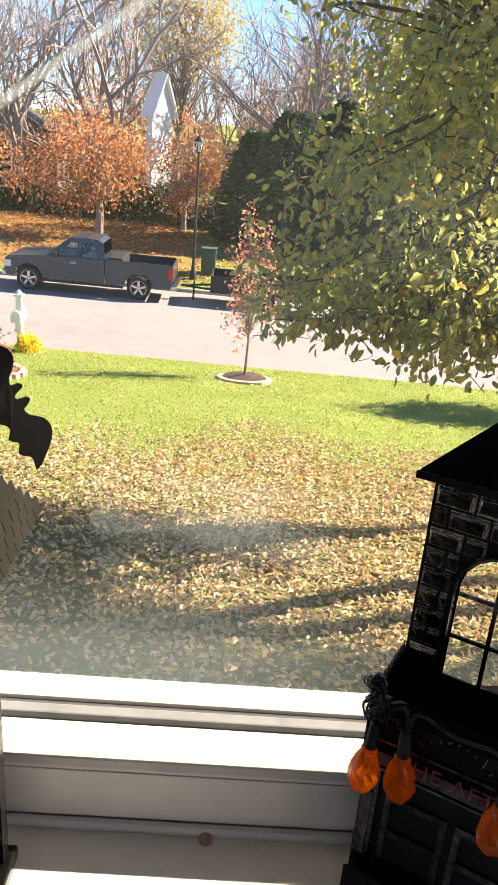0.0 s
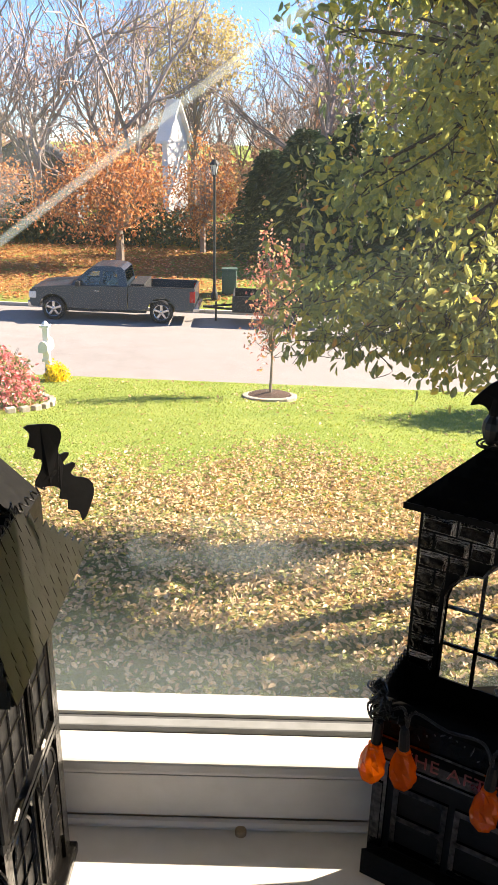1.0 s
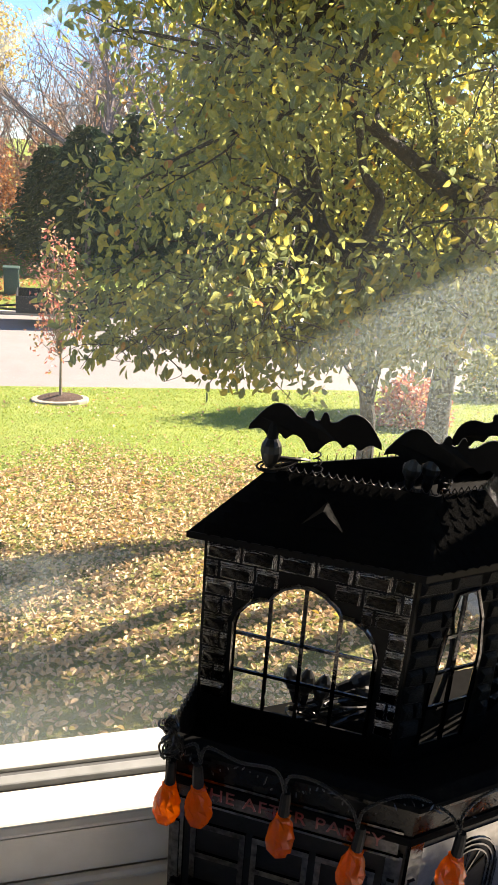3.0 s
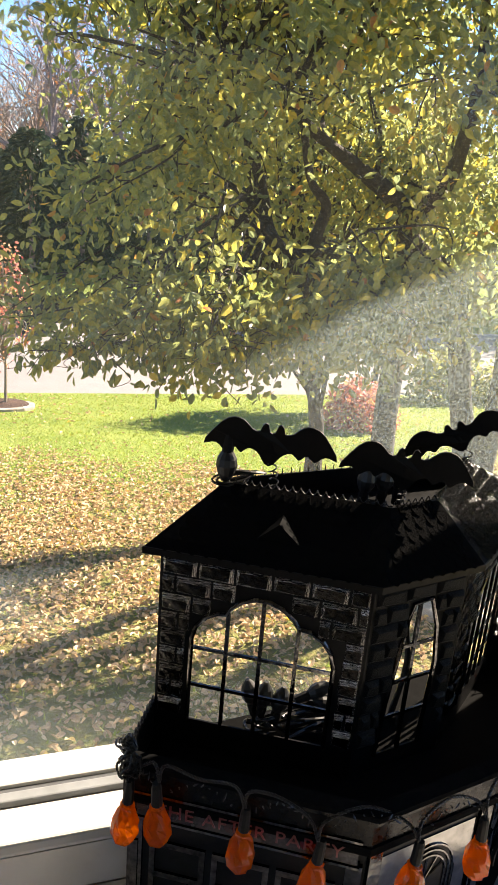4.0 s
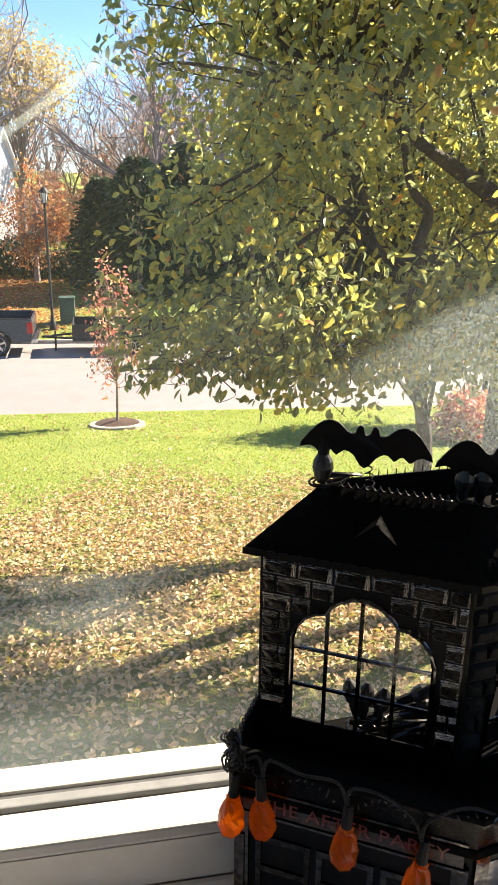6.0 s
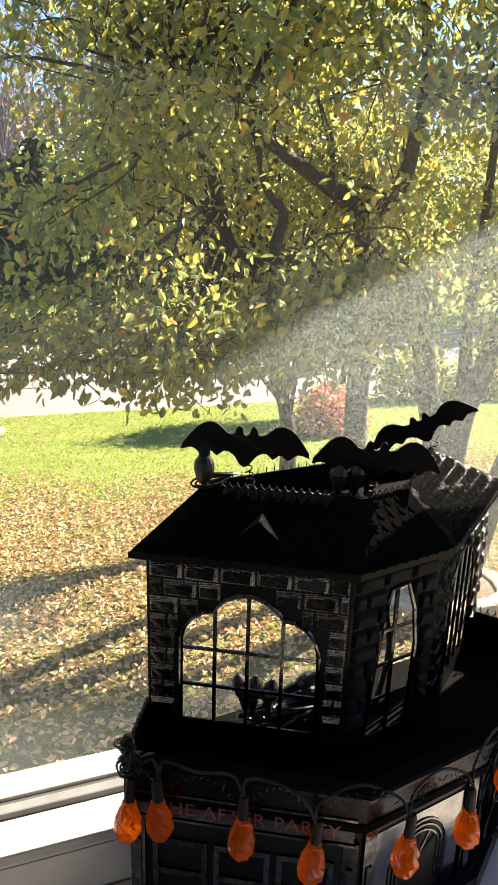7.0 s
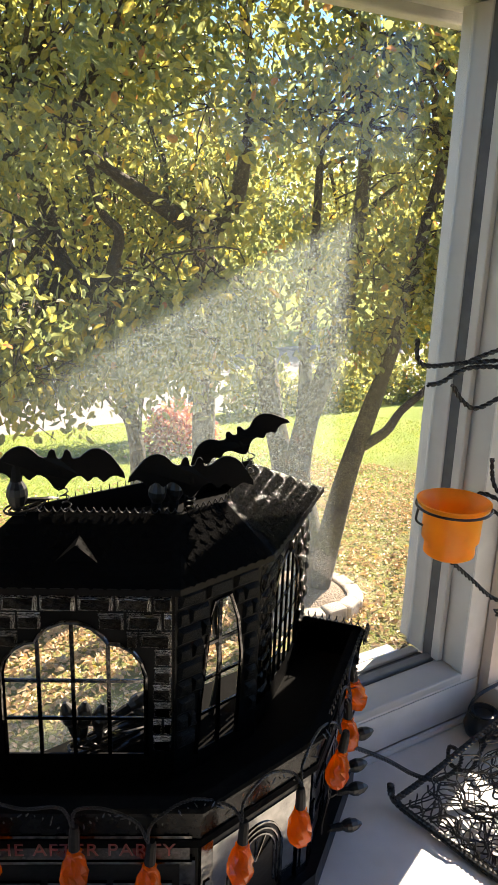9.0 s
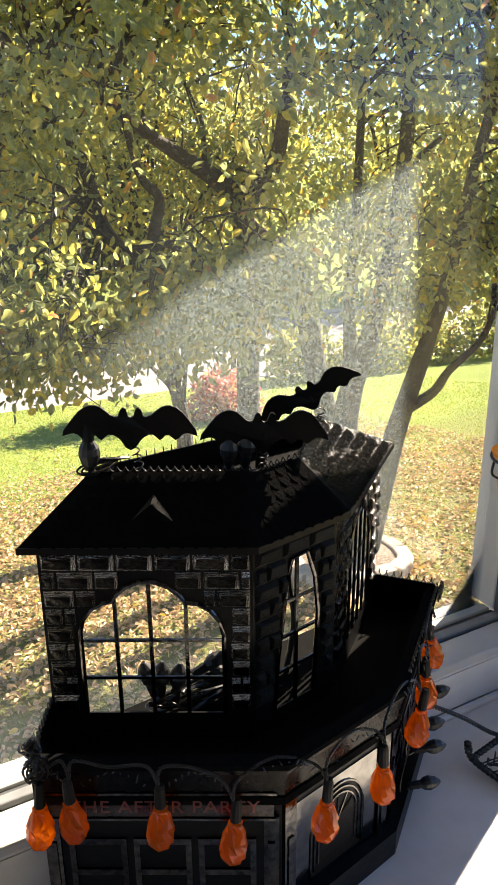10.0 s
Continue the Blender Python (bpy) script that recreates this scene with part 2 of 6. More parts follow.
def ground_mat():
    """Turf, thin and brown where leaves lie, in world metres."""
    m = bpy.data.materials.new("turf")
    m.use_nodes = True
    n, k = m.node_tree.nodes, m.node_tree.links
    s = n["Principled BSDF"]
    co = n.new("ShaderNodeTexCoord")
    sep = n.new("ShaderNodeSeparateXYZ")
    k.new(co.outputs["Object"], sep.inputs[0])

    def noise_of(scale, detail=6.0):
        z = n.new("ShaderNodeTexNoise")
        z.inputs["Scale"].default_value, z.inputs["Detail"].default_value = scale, detail
        k.new(co.outputs["Object"], z.inputs["Vector"])
        return z.outputs["Fac"]

    def ramp(src, lo, hi, a=0.0, b=1.0):
        r = n.new("ShaderNodeMapRange")
        for key, v in (("From Min", lo), ("From Max", hi), ("To Min", a), ("To Max", b)):
            r.inputs[key].default_value = v
        k.new(src, r.inputs["Value"])
        return r.outputs[0]

    def blend(fac, a, b):
        x = n.new("ShaderNodeMix")
        x.data_type = "RGBA"
        for key, v in (("A", a), ("B", b)):
            if isinstance(v, tuple):
                x.inputs[key].default_value = (*v, 1)
            else:
                k.new(v, x.inputs[key])
        k.new(fac, x.inputs["Factor"])
        return x.outputs["Result"]

    def calc(op, a, b):
        x = n.new("ShaderNodeMath")
        x.operation, x.use_clamp = op, op == "MULTIPLY"
        for i, v in enumerate((a, b)):
            if isinstance(v, float):
                x.inputs[i].default_value = v
            else:
                k.new(v, x.inputs[i])
        return x.outputs[0]

    green = blend(ramp(noise_of(0.7), 0.35, 0.65), (0.195, 0.26, 0.052), (0.275, 0.32, 0.08))
    green = blend(ramp(noise_of(24), 0.4, 0.75), green, (0.15, 0.21, 0.036))
    soil = blend(ramp(noise_of(16), 0.35, 0.65), (0.21, 0.16, 0.08), (0.15, 0.155, 0.05))
    wob = calc("ADD", sep.outputs["Y"], calc("MULTIPLY_ADD", noise_of(0.9), 3.0))
    near = ramp(wob, 11.5, 8.6)
    col = blend(calc("MULTIPLY", near, 0.8), green, soil)
    rust = blend(ramp(noise_of(7), 0.35, 0.62), (0.40, 0.21, 0.075), (0.26, 0.17, 0.05))
    patch = calc("MULTIPLY", ramp(sep.outputs["Y"], 28.4, 29.6), ramp(calc("ADD", sep.outputs["X"], calc("MULTIPLY_ADD", noise_of(0.5), 2.0)), 0.4, -1.2))
    patch = calc("MULTIPLY", calc("MULTIPLY", patch, ramp(sep.outputs["Y"], 46.0, 42.0)), ramp(noise_of(1.6), 0.30, 0.48))
    k.new(blend(patch, col, rust), s.inputs["Base Color"])
    s.inputs["Roughness"].default_value = 0.95
    s.inputs["Specular IOR Level"].default_value = 0.15
    bp = n.new("ShaderNodeBump")
    bp.inputs["Distance"].default_value = 0.05
    k.new(noise_of(30, 10), bp.inputs["Height"])
    k.new(bp.outputs[0], s.inputs["Normal"])
    return m


def glass_mat():
    """Clear glass with a film of dust, smears and specks; a sunlit fan at the lower half and a sliver of sun are put in
    as denser dust.
    """
    m = bpy.data.materials.new("dusty_glass")
    m.use_nodes = True
    n, k = m.node_tree.nodes, m.node_tree.links
    n.remove(n["Principled BSDF"])
    co, sep = n.new("ShaderNodeTexCoord"), n.new("ShaderNodeSeparateXYZ")
    k.new(co.outputs["Object"], sep.inputs[0])
    X, Z = sep.outputs["X"], sep.outputs["Z"]

    def calc(op, a, b=0.0, clamp=False):
        x = n.new("ShaderNodeMath")
        x.operation, x.use_clamp = op, clamp
        for i, v in enumerate((a, b)):
            if isinstance(v, (float, int)):
                x.inputs[i].default_value = v
            else:
                k.new(v, x.inputs[i])
        return x.outputs[0]

    def step(src, lo, hi):
        r = n.new("ShaderNodeMapRange")
        r.interpolation_type = "SMOOTHSTEP"
        r.inputs["From Min"].default_value, r.inputs["From Max"].default_value = lo, hi
        k.new(src, r.inputs["Value"])
        return r.outputs[0]

    def noise_of(scale, detail=4.0, stretch=(1, 1, 1)):
        mp, z = n.new("ShaderNodeMapping"), n.new("ShaderNodeTexNoise")
        mp.inputs["Scale"].default_value = stretch
        z.inputs["Scale"].default_value, z.inputs["Detail"].default_value = scale, detail
        k.new(co.outputs["Object"], mp.inputs["Vector"])
        k.new(mp.outputs[0], z.inputs["Vector"])
        return z.outputs["Fac"]

    def both(*some):
        out = some[0]
        for v in some[1:]:
            out = calc("MULTIPLY", out, v)
        return out

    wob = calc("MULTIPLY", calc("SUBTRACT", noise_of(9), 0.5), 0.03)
    # sunlit part of the film put in as a fan of denser dust: under a slanting edge, left of an upright edge
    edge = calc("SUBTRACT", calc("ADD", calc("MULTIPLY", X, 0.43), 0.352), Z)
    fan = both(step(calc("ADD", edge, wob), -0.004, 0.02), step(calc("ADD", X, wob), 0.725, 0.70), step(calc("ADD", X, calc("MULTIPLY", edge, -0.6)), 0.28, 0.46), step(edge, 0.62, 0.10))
    # sliver of sun put in as a streak of dust, parallel to the first edge but steeper
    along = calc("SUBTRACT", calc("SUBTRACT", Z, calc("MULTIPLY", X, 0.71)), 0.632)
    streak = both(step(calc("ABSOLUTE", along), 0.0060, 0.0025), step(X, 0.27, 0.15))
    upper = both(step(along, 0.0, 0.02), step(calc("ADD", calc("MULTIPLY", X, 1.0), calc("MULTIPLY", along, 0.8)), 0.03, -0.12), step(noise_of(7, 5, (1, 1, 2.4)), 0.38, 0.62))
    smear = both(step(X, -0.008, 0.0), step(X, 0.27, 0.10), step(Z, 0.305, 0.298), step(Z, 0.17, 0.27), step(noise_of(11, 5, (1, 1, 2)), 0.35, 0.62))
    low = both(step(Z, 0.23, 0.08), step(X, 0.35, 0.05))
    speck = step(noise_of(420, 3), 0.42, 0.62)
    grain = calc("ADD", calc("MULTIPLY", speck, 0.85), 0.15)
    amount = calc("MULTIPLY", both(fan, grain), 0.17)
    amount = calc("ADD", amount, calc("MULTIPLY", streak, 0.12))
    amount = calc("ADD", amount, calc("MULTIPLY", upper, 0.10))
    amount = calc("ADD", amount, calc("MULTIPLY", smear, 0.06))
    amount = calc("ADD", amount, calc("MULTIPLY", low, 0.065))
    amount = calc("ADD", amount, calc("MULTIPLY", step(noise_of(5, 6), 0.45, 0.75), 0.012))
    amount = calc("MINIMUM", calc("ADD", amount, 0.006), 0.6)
    clear, gloss, dust, back = (n.new("ShaderNodeBsdf" + w) for w in ("Transparent", "Glossy", "Diffuse", "Translucent"))
    gloss.inputs["Roughness"].default_value = 0.02
    for node in (dust, back):
        node.inputs["Color"].default_value = (0.74, 0.86, 0.85, 1)
    fr = n.new("ShaderNodeFresnel")
    fr.inputs["IOR"].default_value = 1.25
    pane, film, full = (n.new("ShaderNodeMixShader") for _ in range(3))
    k.new(fr.outputs[0], pane.inputs[0])
    k.new(clear.outputs[0], pane.inputs[1])
    k.new(gloss.outputs[0], pane.inputs[2])
    film.inputs[0].default_value = 0.75
    k.new(dust.outputs[0], film.inputs[1])
    k.new(back.outputs[0], film.inputs[2])
    k.new(amount, full.inputs[0])
    k.new(pane.outputs[0], full.inputs[1])
    k.new(film.outputs[0], full.inputs[2])
    k.new(full.outputs[0], n["Material Output"].inputs["Surface"])
    return m


turf, dusty_glass = ground_mat(), glass_mat()

# ---- builders ----
WORLD = {}


class Geo:
    """Vertices and faces that become one mesh."""

    def __init__(self):
        self.v, self.f = [], []

    def add(self, vs, fs):
        o = len(self.v)
        self.v += [tuple(p) for p in vs]
        self.f += [tuple(i + o for i in face) for face in fs]
        return self

    def box(self, lo, hi, m=None, bevel=0.0):
        (a, b, c), (d, e, g) = lo, hi
        if bevel:
            bm = bmesh.new()
            bmesh.ops.create_cube(bm, size=1)
            for v in bm.verts:
                v.co = Vector(((a + d) / 2 + v.co.x * (d - a), (b + e) / 2 + v.co.y * (e - b), (c + g) / 2 + v.co.z * (g - c)))
            bmesh.ops.bevel(bm, geom=bm.edges[:], offset=bevel, segments=2, affect="EDGES", profile=0.5)
            bm.verts.index_update()
            vs, fs = [v.co.copy() for v in bm.verts], [[v.index for v in f.verts] for f in bm.faces]
            bm.free()
        else:
            vs = [Vector(p) for p in ((a, b, c), (d, b, c), (d, e, c), (a, e, c), (a, b, g), (d, b, g), (d, e, g), (a, e, g))]
            fs = [(0, 3, 2, 1), (4, 5, 6, 7), (0, 1, 5, 4), (1, 2, 6, 5), (2, 3, 7, 6), (3, 0, 4, 7)]
        if m is not None:
            vs = [m @ p for p in vs]
        return self.add(vs, fs)

    def tube(self, pts, radii, n=8, cap=True):
        pts = [Vector(p) for p in pts]
        if not hasattr(radii, "__len__"):
            radii = [radii] * len(pts)
        vs, fs, up = [], [], Vector((0.31, 0.17, 0.93))
        for i, p in enumerate(pts):
            d = (pts[min(i + 1, len(pts) - 1)] - pts[max(i - 1, 0)]).normalized()
            if d.length < 1e-9:
                d = Vector((0, 0, 1))
            s = d.cross(up)
            if s.length < 0.05:
                s = d.cross(Vector((1, 0, 0)))
            s.normalize()
            q = s.cross(d)
            vs += [p + radii[i] * (math.cos(2 * math.pi * j / n) * s + math.sin(2 * math.pi * j / n) * q) for j in range(n)]
        for i in range(len(pts) - 1):
            fs += [(i * n + j, i * n + (j + 1) % n, (i + 1) * n + (j + 1) % n, (i + 1) * n + j) for j in range(n)]
        if cap:
            fs += [tuple(range(n - 1, -1, -1)), tuple((len(pts) - 1) * n + j for j in range(n))]
        return self.add(vs, fs)

    def lathe(self, prof, n=16, m=None, facet=0.0):
        """A turned body from (radius, height) pairs about z."""
        vs, fs = [], []
        for i, (r, z) in enumerate(prof):
            vs += [Vector((r * (1 + facet * ((i + j) % 2)) * math.cos(2 * math.pi * (j + 0.5 * (i % 2) * (facet > 0)) / n), r * (1 + facet * ((i + j) % 2)) * math.sin(2 * math.pi * (j + 0.5 * (i % 2) * (facet > 0)) / n), z)) for j in range(n)]
        for i in range(len(prof) - 1):
            fs += [(i * n + j, i * n + (j + 1) % n, (i + 1) * n + (j + 1) % n, (i + 1) * n + j) for j in range(n)]
        fs += [tuple(range(n - 1, -1, -1)), tuple((len(prof) - 1) * n + j for j in range(n))]
        if m is not None:
            vs = [m @ p for p in vs]
        return self.add(vs, fs)

    def prism(self, poly, a, b, place):
        """A flat outline pushed from depth a to depth b; place(u, v, depth) gives the point."""
        n = len(poly)
        vs = [place(u, v, a) for u, v in poly] + [place(u, v, b) for u, v in poly]
        fs = [tuple(range(n)), tuple(range(2 * n - 1, n - 1, -1))] + [(i, i + n, (i + 1) % n + n, (i + 1) % n) for i in range(n)]
        return self.add(vs, fs)

    def sheet(self, outer, holes, place, a, b):
        """A plate with openings, from depth a to b."""
        bm = bmesh.new()
        for loop in [outer, *holes]:
            vs = [bm.verts.new((u, v, 0)) for u, v in loop]
            for i in range(len(vs)):
                bm.edges.new((vs[i], vs[(i + 1) % len(vs)]))
        bmesh.ops.triangle_fill(bm, use_beauty=True, edges=bm.edges[:])
        bm.verts.index_update()
        flat = [(v.co.x, v.co.y) for v in bm.verts]
        tris = [[v.index for v in f.verts] for f in bm.faces]
        rim = [(e.verts[0].index, e.verts[1].index) for e in bm.edges if len(e.link_faces) == 1]
        bm.free()
        n = len(flat)
        vs = [place(u, v, a) for u, v in flat] + [place(u, v, b) for u, v in flat]
        fs = tris + [[i + n for i in reversed(t)] for t in tris] + [(i, j, j + n, i + n) for i, j in rim]
        return self.add(vs, fs)

    def leaves(self, c, d, nrm, length, width, fold=0.25):
        """Many oval leaves, folded a little along the rib. All arguments are arrays."""
        c, d, nrm = np.asarray(c), np.asarray(d), np.asarray(nrm)
        d = d / np.linalg.norm(d, axis=1, keepdims=True)
        s = np.cross(d, nrm)
        s /= np.linalg.norm(s, axis=1, keepdims=True) + 1e-9
        up = np.cross(s, d)
        L, W = np.reshape(length, (-1, 1)), np.reshape(width, (-1, 1))
        rows = [c]
        for along, half in ((0.2, 0.36), (0.5, 0.5), (0.8, 0.36)):
            rows.append(c + along * L * d + half * W * s + fold * 2 * half * W * up - 0.10 * along * along * L * up)
        rows.append(c + L * d - 0.14 * L * up)
        for along, half in ((0.8, 0.36), (0.5, 0.5), (0.2, 0.36)):
            rows.append(c + along * L * d - half * W * s + fold * 2 * half * W * up - 0.10 * along * along * L * up)
        v = np.stack(rows, 1).reshape(-1, 3)
        o = len(self.v) + 8 * np.arange(len(c))[:, None]
        f = np.concatenate([o + [0, 1, 2, 3], o + [0, 3, 4, 4], o + [0, 4, 5, 5], o + [0, 5, 6, 7]], 1).reshape(-1, 4)
        self.v += [tuple(p) for p in v.tolist()]
        self.f += [tuple(q) if q[2] != q[3] else tuple(q[:3]) for q in f.tolist()]
        return self


def mesh_of(name, geo, material, smooth=False, inverse=None):
    me = bpy.data.meshes.new(name)
    me.from_pydata([tuple(p) for p in geo.v], [], [tuple(f) for f in geo.f])
    if inverse is not None:
        me.transform(inverse)
    me.validate()
    bm = bmesh.new()
    bm.from_mesh(me)
    if len(bm.faces) < 60000:
        bmesh.ops.recalc_face_normals(bm, faces=bm.faces[:])
    bm.to_mesh(me)
    bm.free()
    me.materials.append(material)
    if smooth:
        me.polygons.foreach_set("use_smooth", [True] * len(me.polygons))
        me.set_sharp_from_angle(angle=radians(40))
    return me


def thing(name, place=None, label="", category="", group="", kind=""):
    """An Empty at the base of a thing; its parts are given in world metres."""
    ob = new(name)
    m = place if isinstance(place, Matrix) else Matrix.Translation(place or (0, 0, 0))
    ob.matrix_basis = m
    ob.empty_display_size = 0.1
    WORLD[ob.name] = m
    return tagged(ob, label, category, group, kind)


def part(name, geo, material, parent=None, label="", smooth=False, local=False):
    """One mesh; under a thing or a part its points are in world metres (or in the thing's own, with local)."""
    m = WORLD.get(parent.name, Matrix()) if parent else Matrix()
    ob = new(name, mesh_of(name, geo, material, smooth, None if local or parent is None else m.inverted()))
    ob.parent = parent
    WORLD[ob.name] = m
    return tagged(ob, label)


def solid(name, geo, material, label="", category="", group="", kind="", smooth=False):
    return tagged(part(name, geo, material, None, smooth=smooth), label, category, group, kind)


def shared(name, me, parent, m):
    """An alike piece on shared mesh data; m is its place in the parent's own metres."""
    ob = new(name, me)
    ob.parent = parent
    ob.matrix_basis = m
    WORLD[ob.name] = WORLD.get(parent.name, Matrix()) @ m
    return ob


def curve_through(pts, steps=6):
    """A smooth line through points."""
    pts = [Vector(p) for p in pts]
    out = []
    for i in range(len(pts) - 1):
        a, b, c, d = pts[max(i - 1, 0)], pts[i], pts[i + 1], pts[min(i + 2, len(pts) - 1)]
        for j in range(steps):
            t = j / steps
            out.append(0.5 * (2 * b + (c - a) * t + (2 * a - 5 * b + 4 * c - d) * t * t + (3 * b - a - 3 * c + d) * t**3))
    return out + [pts[-1]]


def twisted(geo, pts, r, turns_per_m=110, strands=2, n=5):
    """A cord of strands wound about a line."""
    line = curve_through(pts, 10)
    run = [0.0]
    for a, b in zip(line, line[1:]):
        run.append(run[-1] + (b - a).length)
    total = max(run[-1], 1e-6)
    count = max(8, int(total * turns_per_m * 6))
    for s in range(strands):
        path = []
        for i in range(count + 1):
            x = total * i / count
            j = min(max(np.searchsorted(run, x) - 1, 0), len(line) - 2)
            t = (x - run[j]) / max(run[j + 1] - run[j], 1e-9)
            p, d = line[j].lerp(line[j + 1], t), (line[j + 1] - line[j]).normalized()
            e = d.cross(Vector((0.2, 0.3, 0.93)))
            if e.length < 0.05:
                e = d.cross(Vector((1, 0, 0)))
            e.normalize()
            w = 2 * math.pi * (x * turns_per_m + s / strands)
            path.append(p + r * 0.8 * (math.cos(w) * e + math.sin(w) * d.cross(e)))
        geo.tube(path, r, n)
    return geo


def rand_dirs(n, up=0.0):
    d = rng.normal(size=(n, 3))
    d[:, 2] += up
    return d / np.linalg.norm(d, axis=1, keepdims=True)

# ---- the room and its window ----
X0, X1, HEAD = -0.78, 0.880, 0.885
RIGHT = 0.915
g = Geo()
g.box((-3.2, -0.068, -2.6), (X0, 0.05, 2.2)).box((RIGHT, -0.068, -2.6), (0.97, 0.05, 2.2)).box((X0, -0.060, -2.6), (RIGHT, 0.05, -0.04)).box((X0, -0.05, -0.04), (RIGHT, 0.02, 0.052)).box((X0, -0.068, HEAD + 0.035), (RIGHT, 0.05, 2.2))
solid("wall_north", g, wall_beige, "beige painted wall with a wide window opening", "wall", kind="structure")
g = Geo().box((RIGHT, -0.085, -0.75), (0.97, -0.070, 1.7)).box((RIGHT, -3.9, -0.75), (0.97, -0.72, 1.7)).box((RIGHT, -0.72, -0.75), (0.97, -0.085, 0.06)).box((RIGHT, -0.72, 0.9), (0.97, -0.085, 1.7))
solid("wall_east", g, wall_beige, "beige side wall of the window bay with an opening", "wall", kind="structure")
# west and south openings are added out of view to let in fill light
g = Geo().box((-2.75, -3.9, -0.75), (-2.62, -2.5, 1.7)).box((-2.75, -0.6, -0.75), (-2.62, -0.07, 1.7)).box((-2.75, -2.5, -0.75), (-2.62, -0.6, 0.0)).box((-2.75, -2.5, 1.3), (-2.62, -0.6, 1.7))
solid("wall_west", g, wall_beige, "beige painted wall of the room, unseen opening added for fill light", "wall", kind="structure")
g = Geo().box((-2.75, -4.03, -0.75), (-1.5, -3.9, 1.7)).box((0.4, -4.03, -0.75), (0.97, -3.9, 1.7)).box((-1.5, -4.03, -0.75), (0.4, -3.9, 0.0)).box((-1.5, -4.03, 1.35), (0.4, -3.9, 1.7))
solid("wall_south", g, wall_beige, "beige painted wall behind the viewer, opening added for fill light", "wall", kind="structure")
solid("ceiling", Geo().box((-2.75, -4.03, 1.7), (0.97, -0.07, 1.8)), ceiling_paint, "plain white ceiling of the room", "ceiling", kind="structure")
solid("floor", Geo().box((-2.75, -4.03, -0.83), (0.97, -0.06, -0.75)), floor_wood, "brown wooden floor of the room", "floor", kind="structure")
for nm, lo, hi in (("siding_low", (-3.2, 0.052, -2.55), (0.97, 0.07, 0.02)), ("siding_left", (-3.2, 0.052, 0.02), (X0 - 0.06, 0.07, 2.2)), ("siding_right", (X1 + 0.06, 0.052, 0.02), (0.97, 0.07, 2.2)), ("siding_top", (X0 - 0.06, 0.052, HEAD + 0.06), (X1 + 0.06, 0.07, 2.2))):
    g = Geo()
    z = lo[2]
    while z < hi[2] - 0.01:
        top = min(z + 0.13, hi[2])
        g.add([(lo[0], 0.072, z), (hi[0], 0.072, z), (hi[0], 0.056, top), (lo[0], 0.056, top), (lo[0], 0.052, z), (hi[0], 0.052, z)], [(0, 1, 2, 3), (0, 4, 5, 1)])
        z += 0.13
    solid(nm, g, siding_paint, "pale lap siding on the outside wall", "siding", kind="structure")

stool = Geo().box((-1.2, -0.50, -0.035), (RIGHT - 0.001, -0.069, 0.0), bevel=0.004)
solid("window_stool", stool, paint_white, "deep white painted window stool with sunlit patches", "window stool", kind="structure")
solid("seat_front", Geo().box((-1.2, -0.47, -0.75), (RIGHT - 0.001, -0.45, -0.036)), paint_white, "white panel below the window stool", "panel", kind="structure")
# apron with its fine joints
g = Geo().box((X0, -0.068, 0.011), (RIGHT - 0.001, -0.052, 0.0615)).box((X0, -0.0675, 0.0625), (RIGHT - 0.001, -0.052, 0.0745))
solid("apron", g, paint_white, "white upright board under the window", "trim", kind="structure")
g = Geo().tube([(X0, -0.0695, 0.0035), (RIGHT - 0.001, -0.0695, 0.0035)], 0.0055, 8)
solid("bead", g, paint_white, "thin painted bead along the window stool", "trim", kind="structure")
g = Geo().box((X1 + 0.0005, -0.0685, 0.0745), (RIGHT - 0.0005, -0.052, HEAD + 0.03))
solid("casing_right", g, paint_white, "white upright casing beside the window", "trim", kind="structure")
window = thing("window_1", (0, 0, 0), "white fixed window with a dusty pane and grey gasket", "window", kind="structure")
part("ledge", Geo().box((X0, -0.0700, 0.066), (X1, -0.027, 0.079), bevel=0.003), vinyl_white, window)
part("gasket", Geo().box((X0, -0.0085, 0.060), (X1 - 0.006, 0.0030, 0.0735)).box((X1 - 0.008, -0.0200, 0.073), (X1 + 0.004, -0.004, HEAD - 0.003)), sash_grey, window, "dark grey rubber gasket")
part("bottom_bead", Geo().box((X0, -0.0215, 0.060), (X1 - 0.006, -0.0085, 0.0805), bevel=0.002), sash_mid, window, "mid-grey glazing bead")
part("bead_groove", Geo().box((X0, -0.0272, 0.058), (X1 - 0.006, -0.0213, 0.074)), sash_grey, window)
part("bottom_rail", Geo().box((X0, 0.003, 0.055), (X1 - 0.008, 0.0178, 0.0775), bevel=0.002), vinyl_white, window)
part("outer_sill", Geo().box((X0, 0.022, 0.020), (X1 - 0.001, 0.072, 0.048), bevel=0.002), vinyl_white, window)
part("jamb", Geo().box((X1, -0.0665, 0.079), (X1 + 0.03, 0.05, HEAD)), vinyl_white, window)
part("jamb_bead", Geo().box((X1 - 0.010, -0.034, 0.0795), (X1 - 0.0005, -0.0205, HEAD - 0.001), bevel=0.002), vinyl_white, window)
part("outer_stop", Geo().box((X1 - 0.010, -0.004, 0.078), (X1 - 0.0006, 0.027, HEAD - 0.002), bevel=0.002), vinyl_white, window)
part("left_jamb", Geo().box((X0 - 0.03, -0.0665, 0.07), (X0 + 0.02, 0.05, HEAD)), vinyl_white, window)
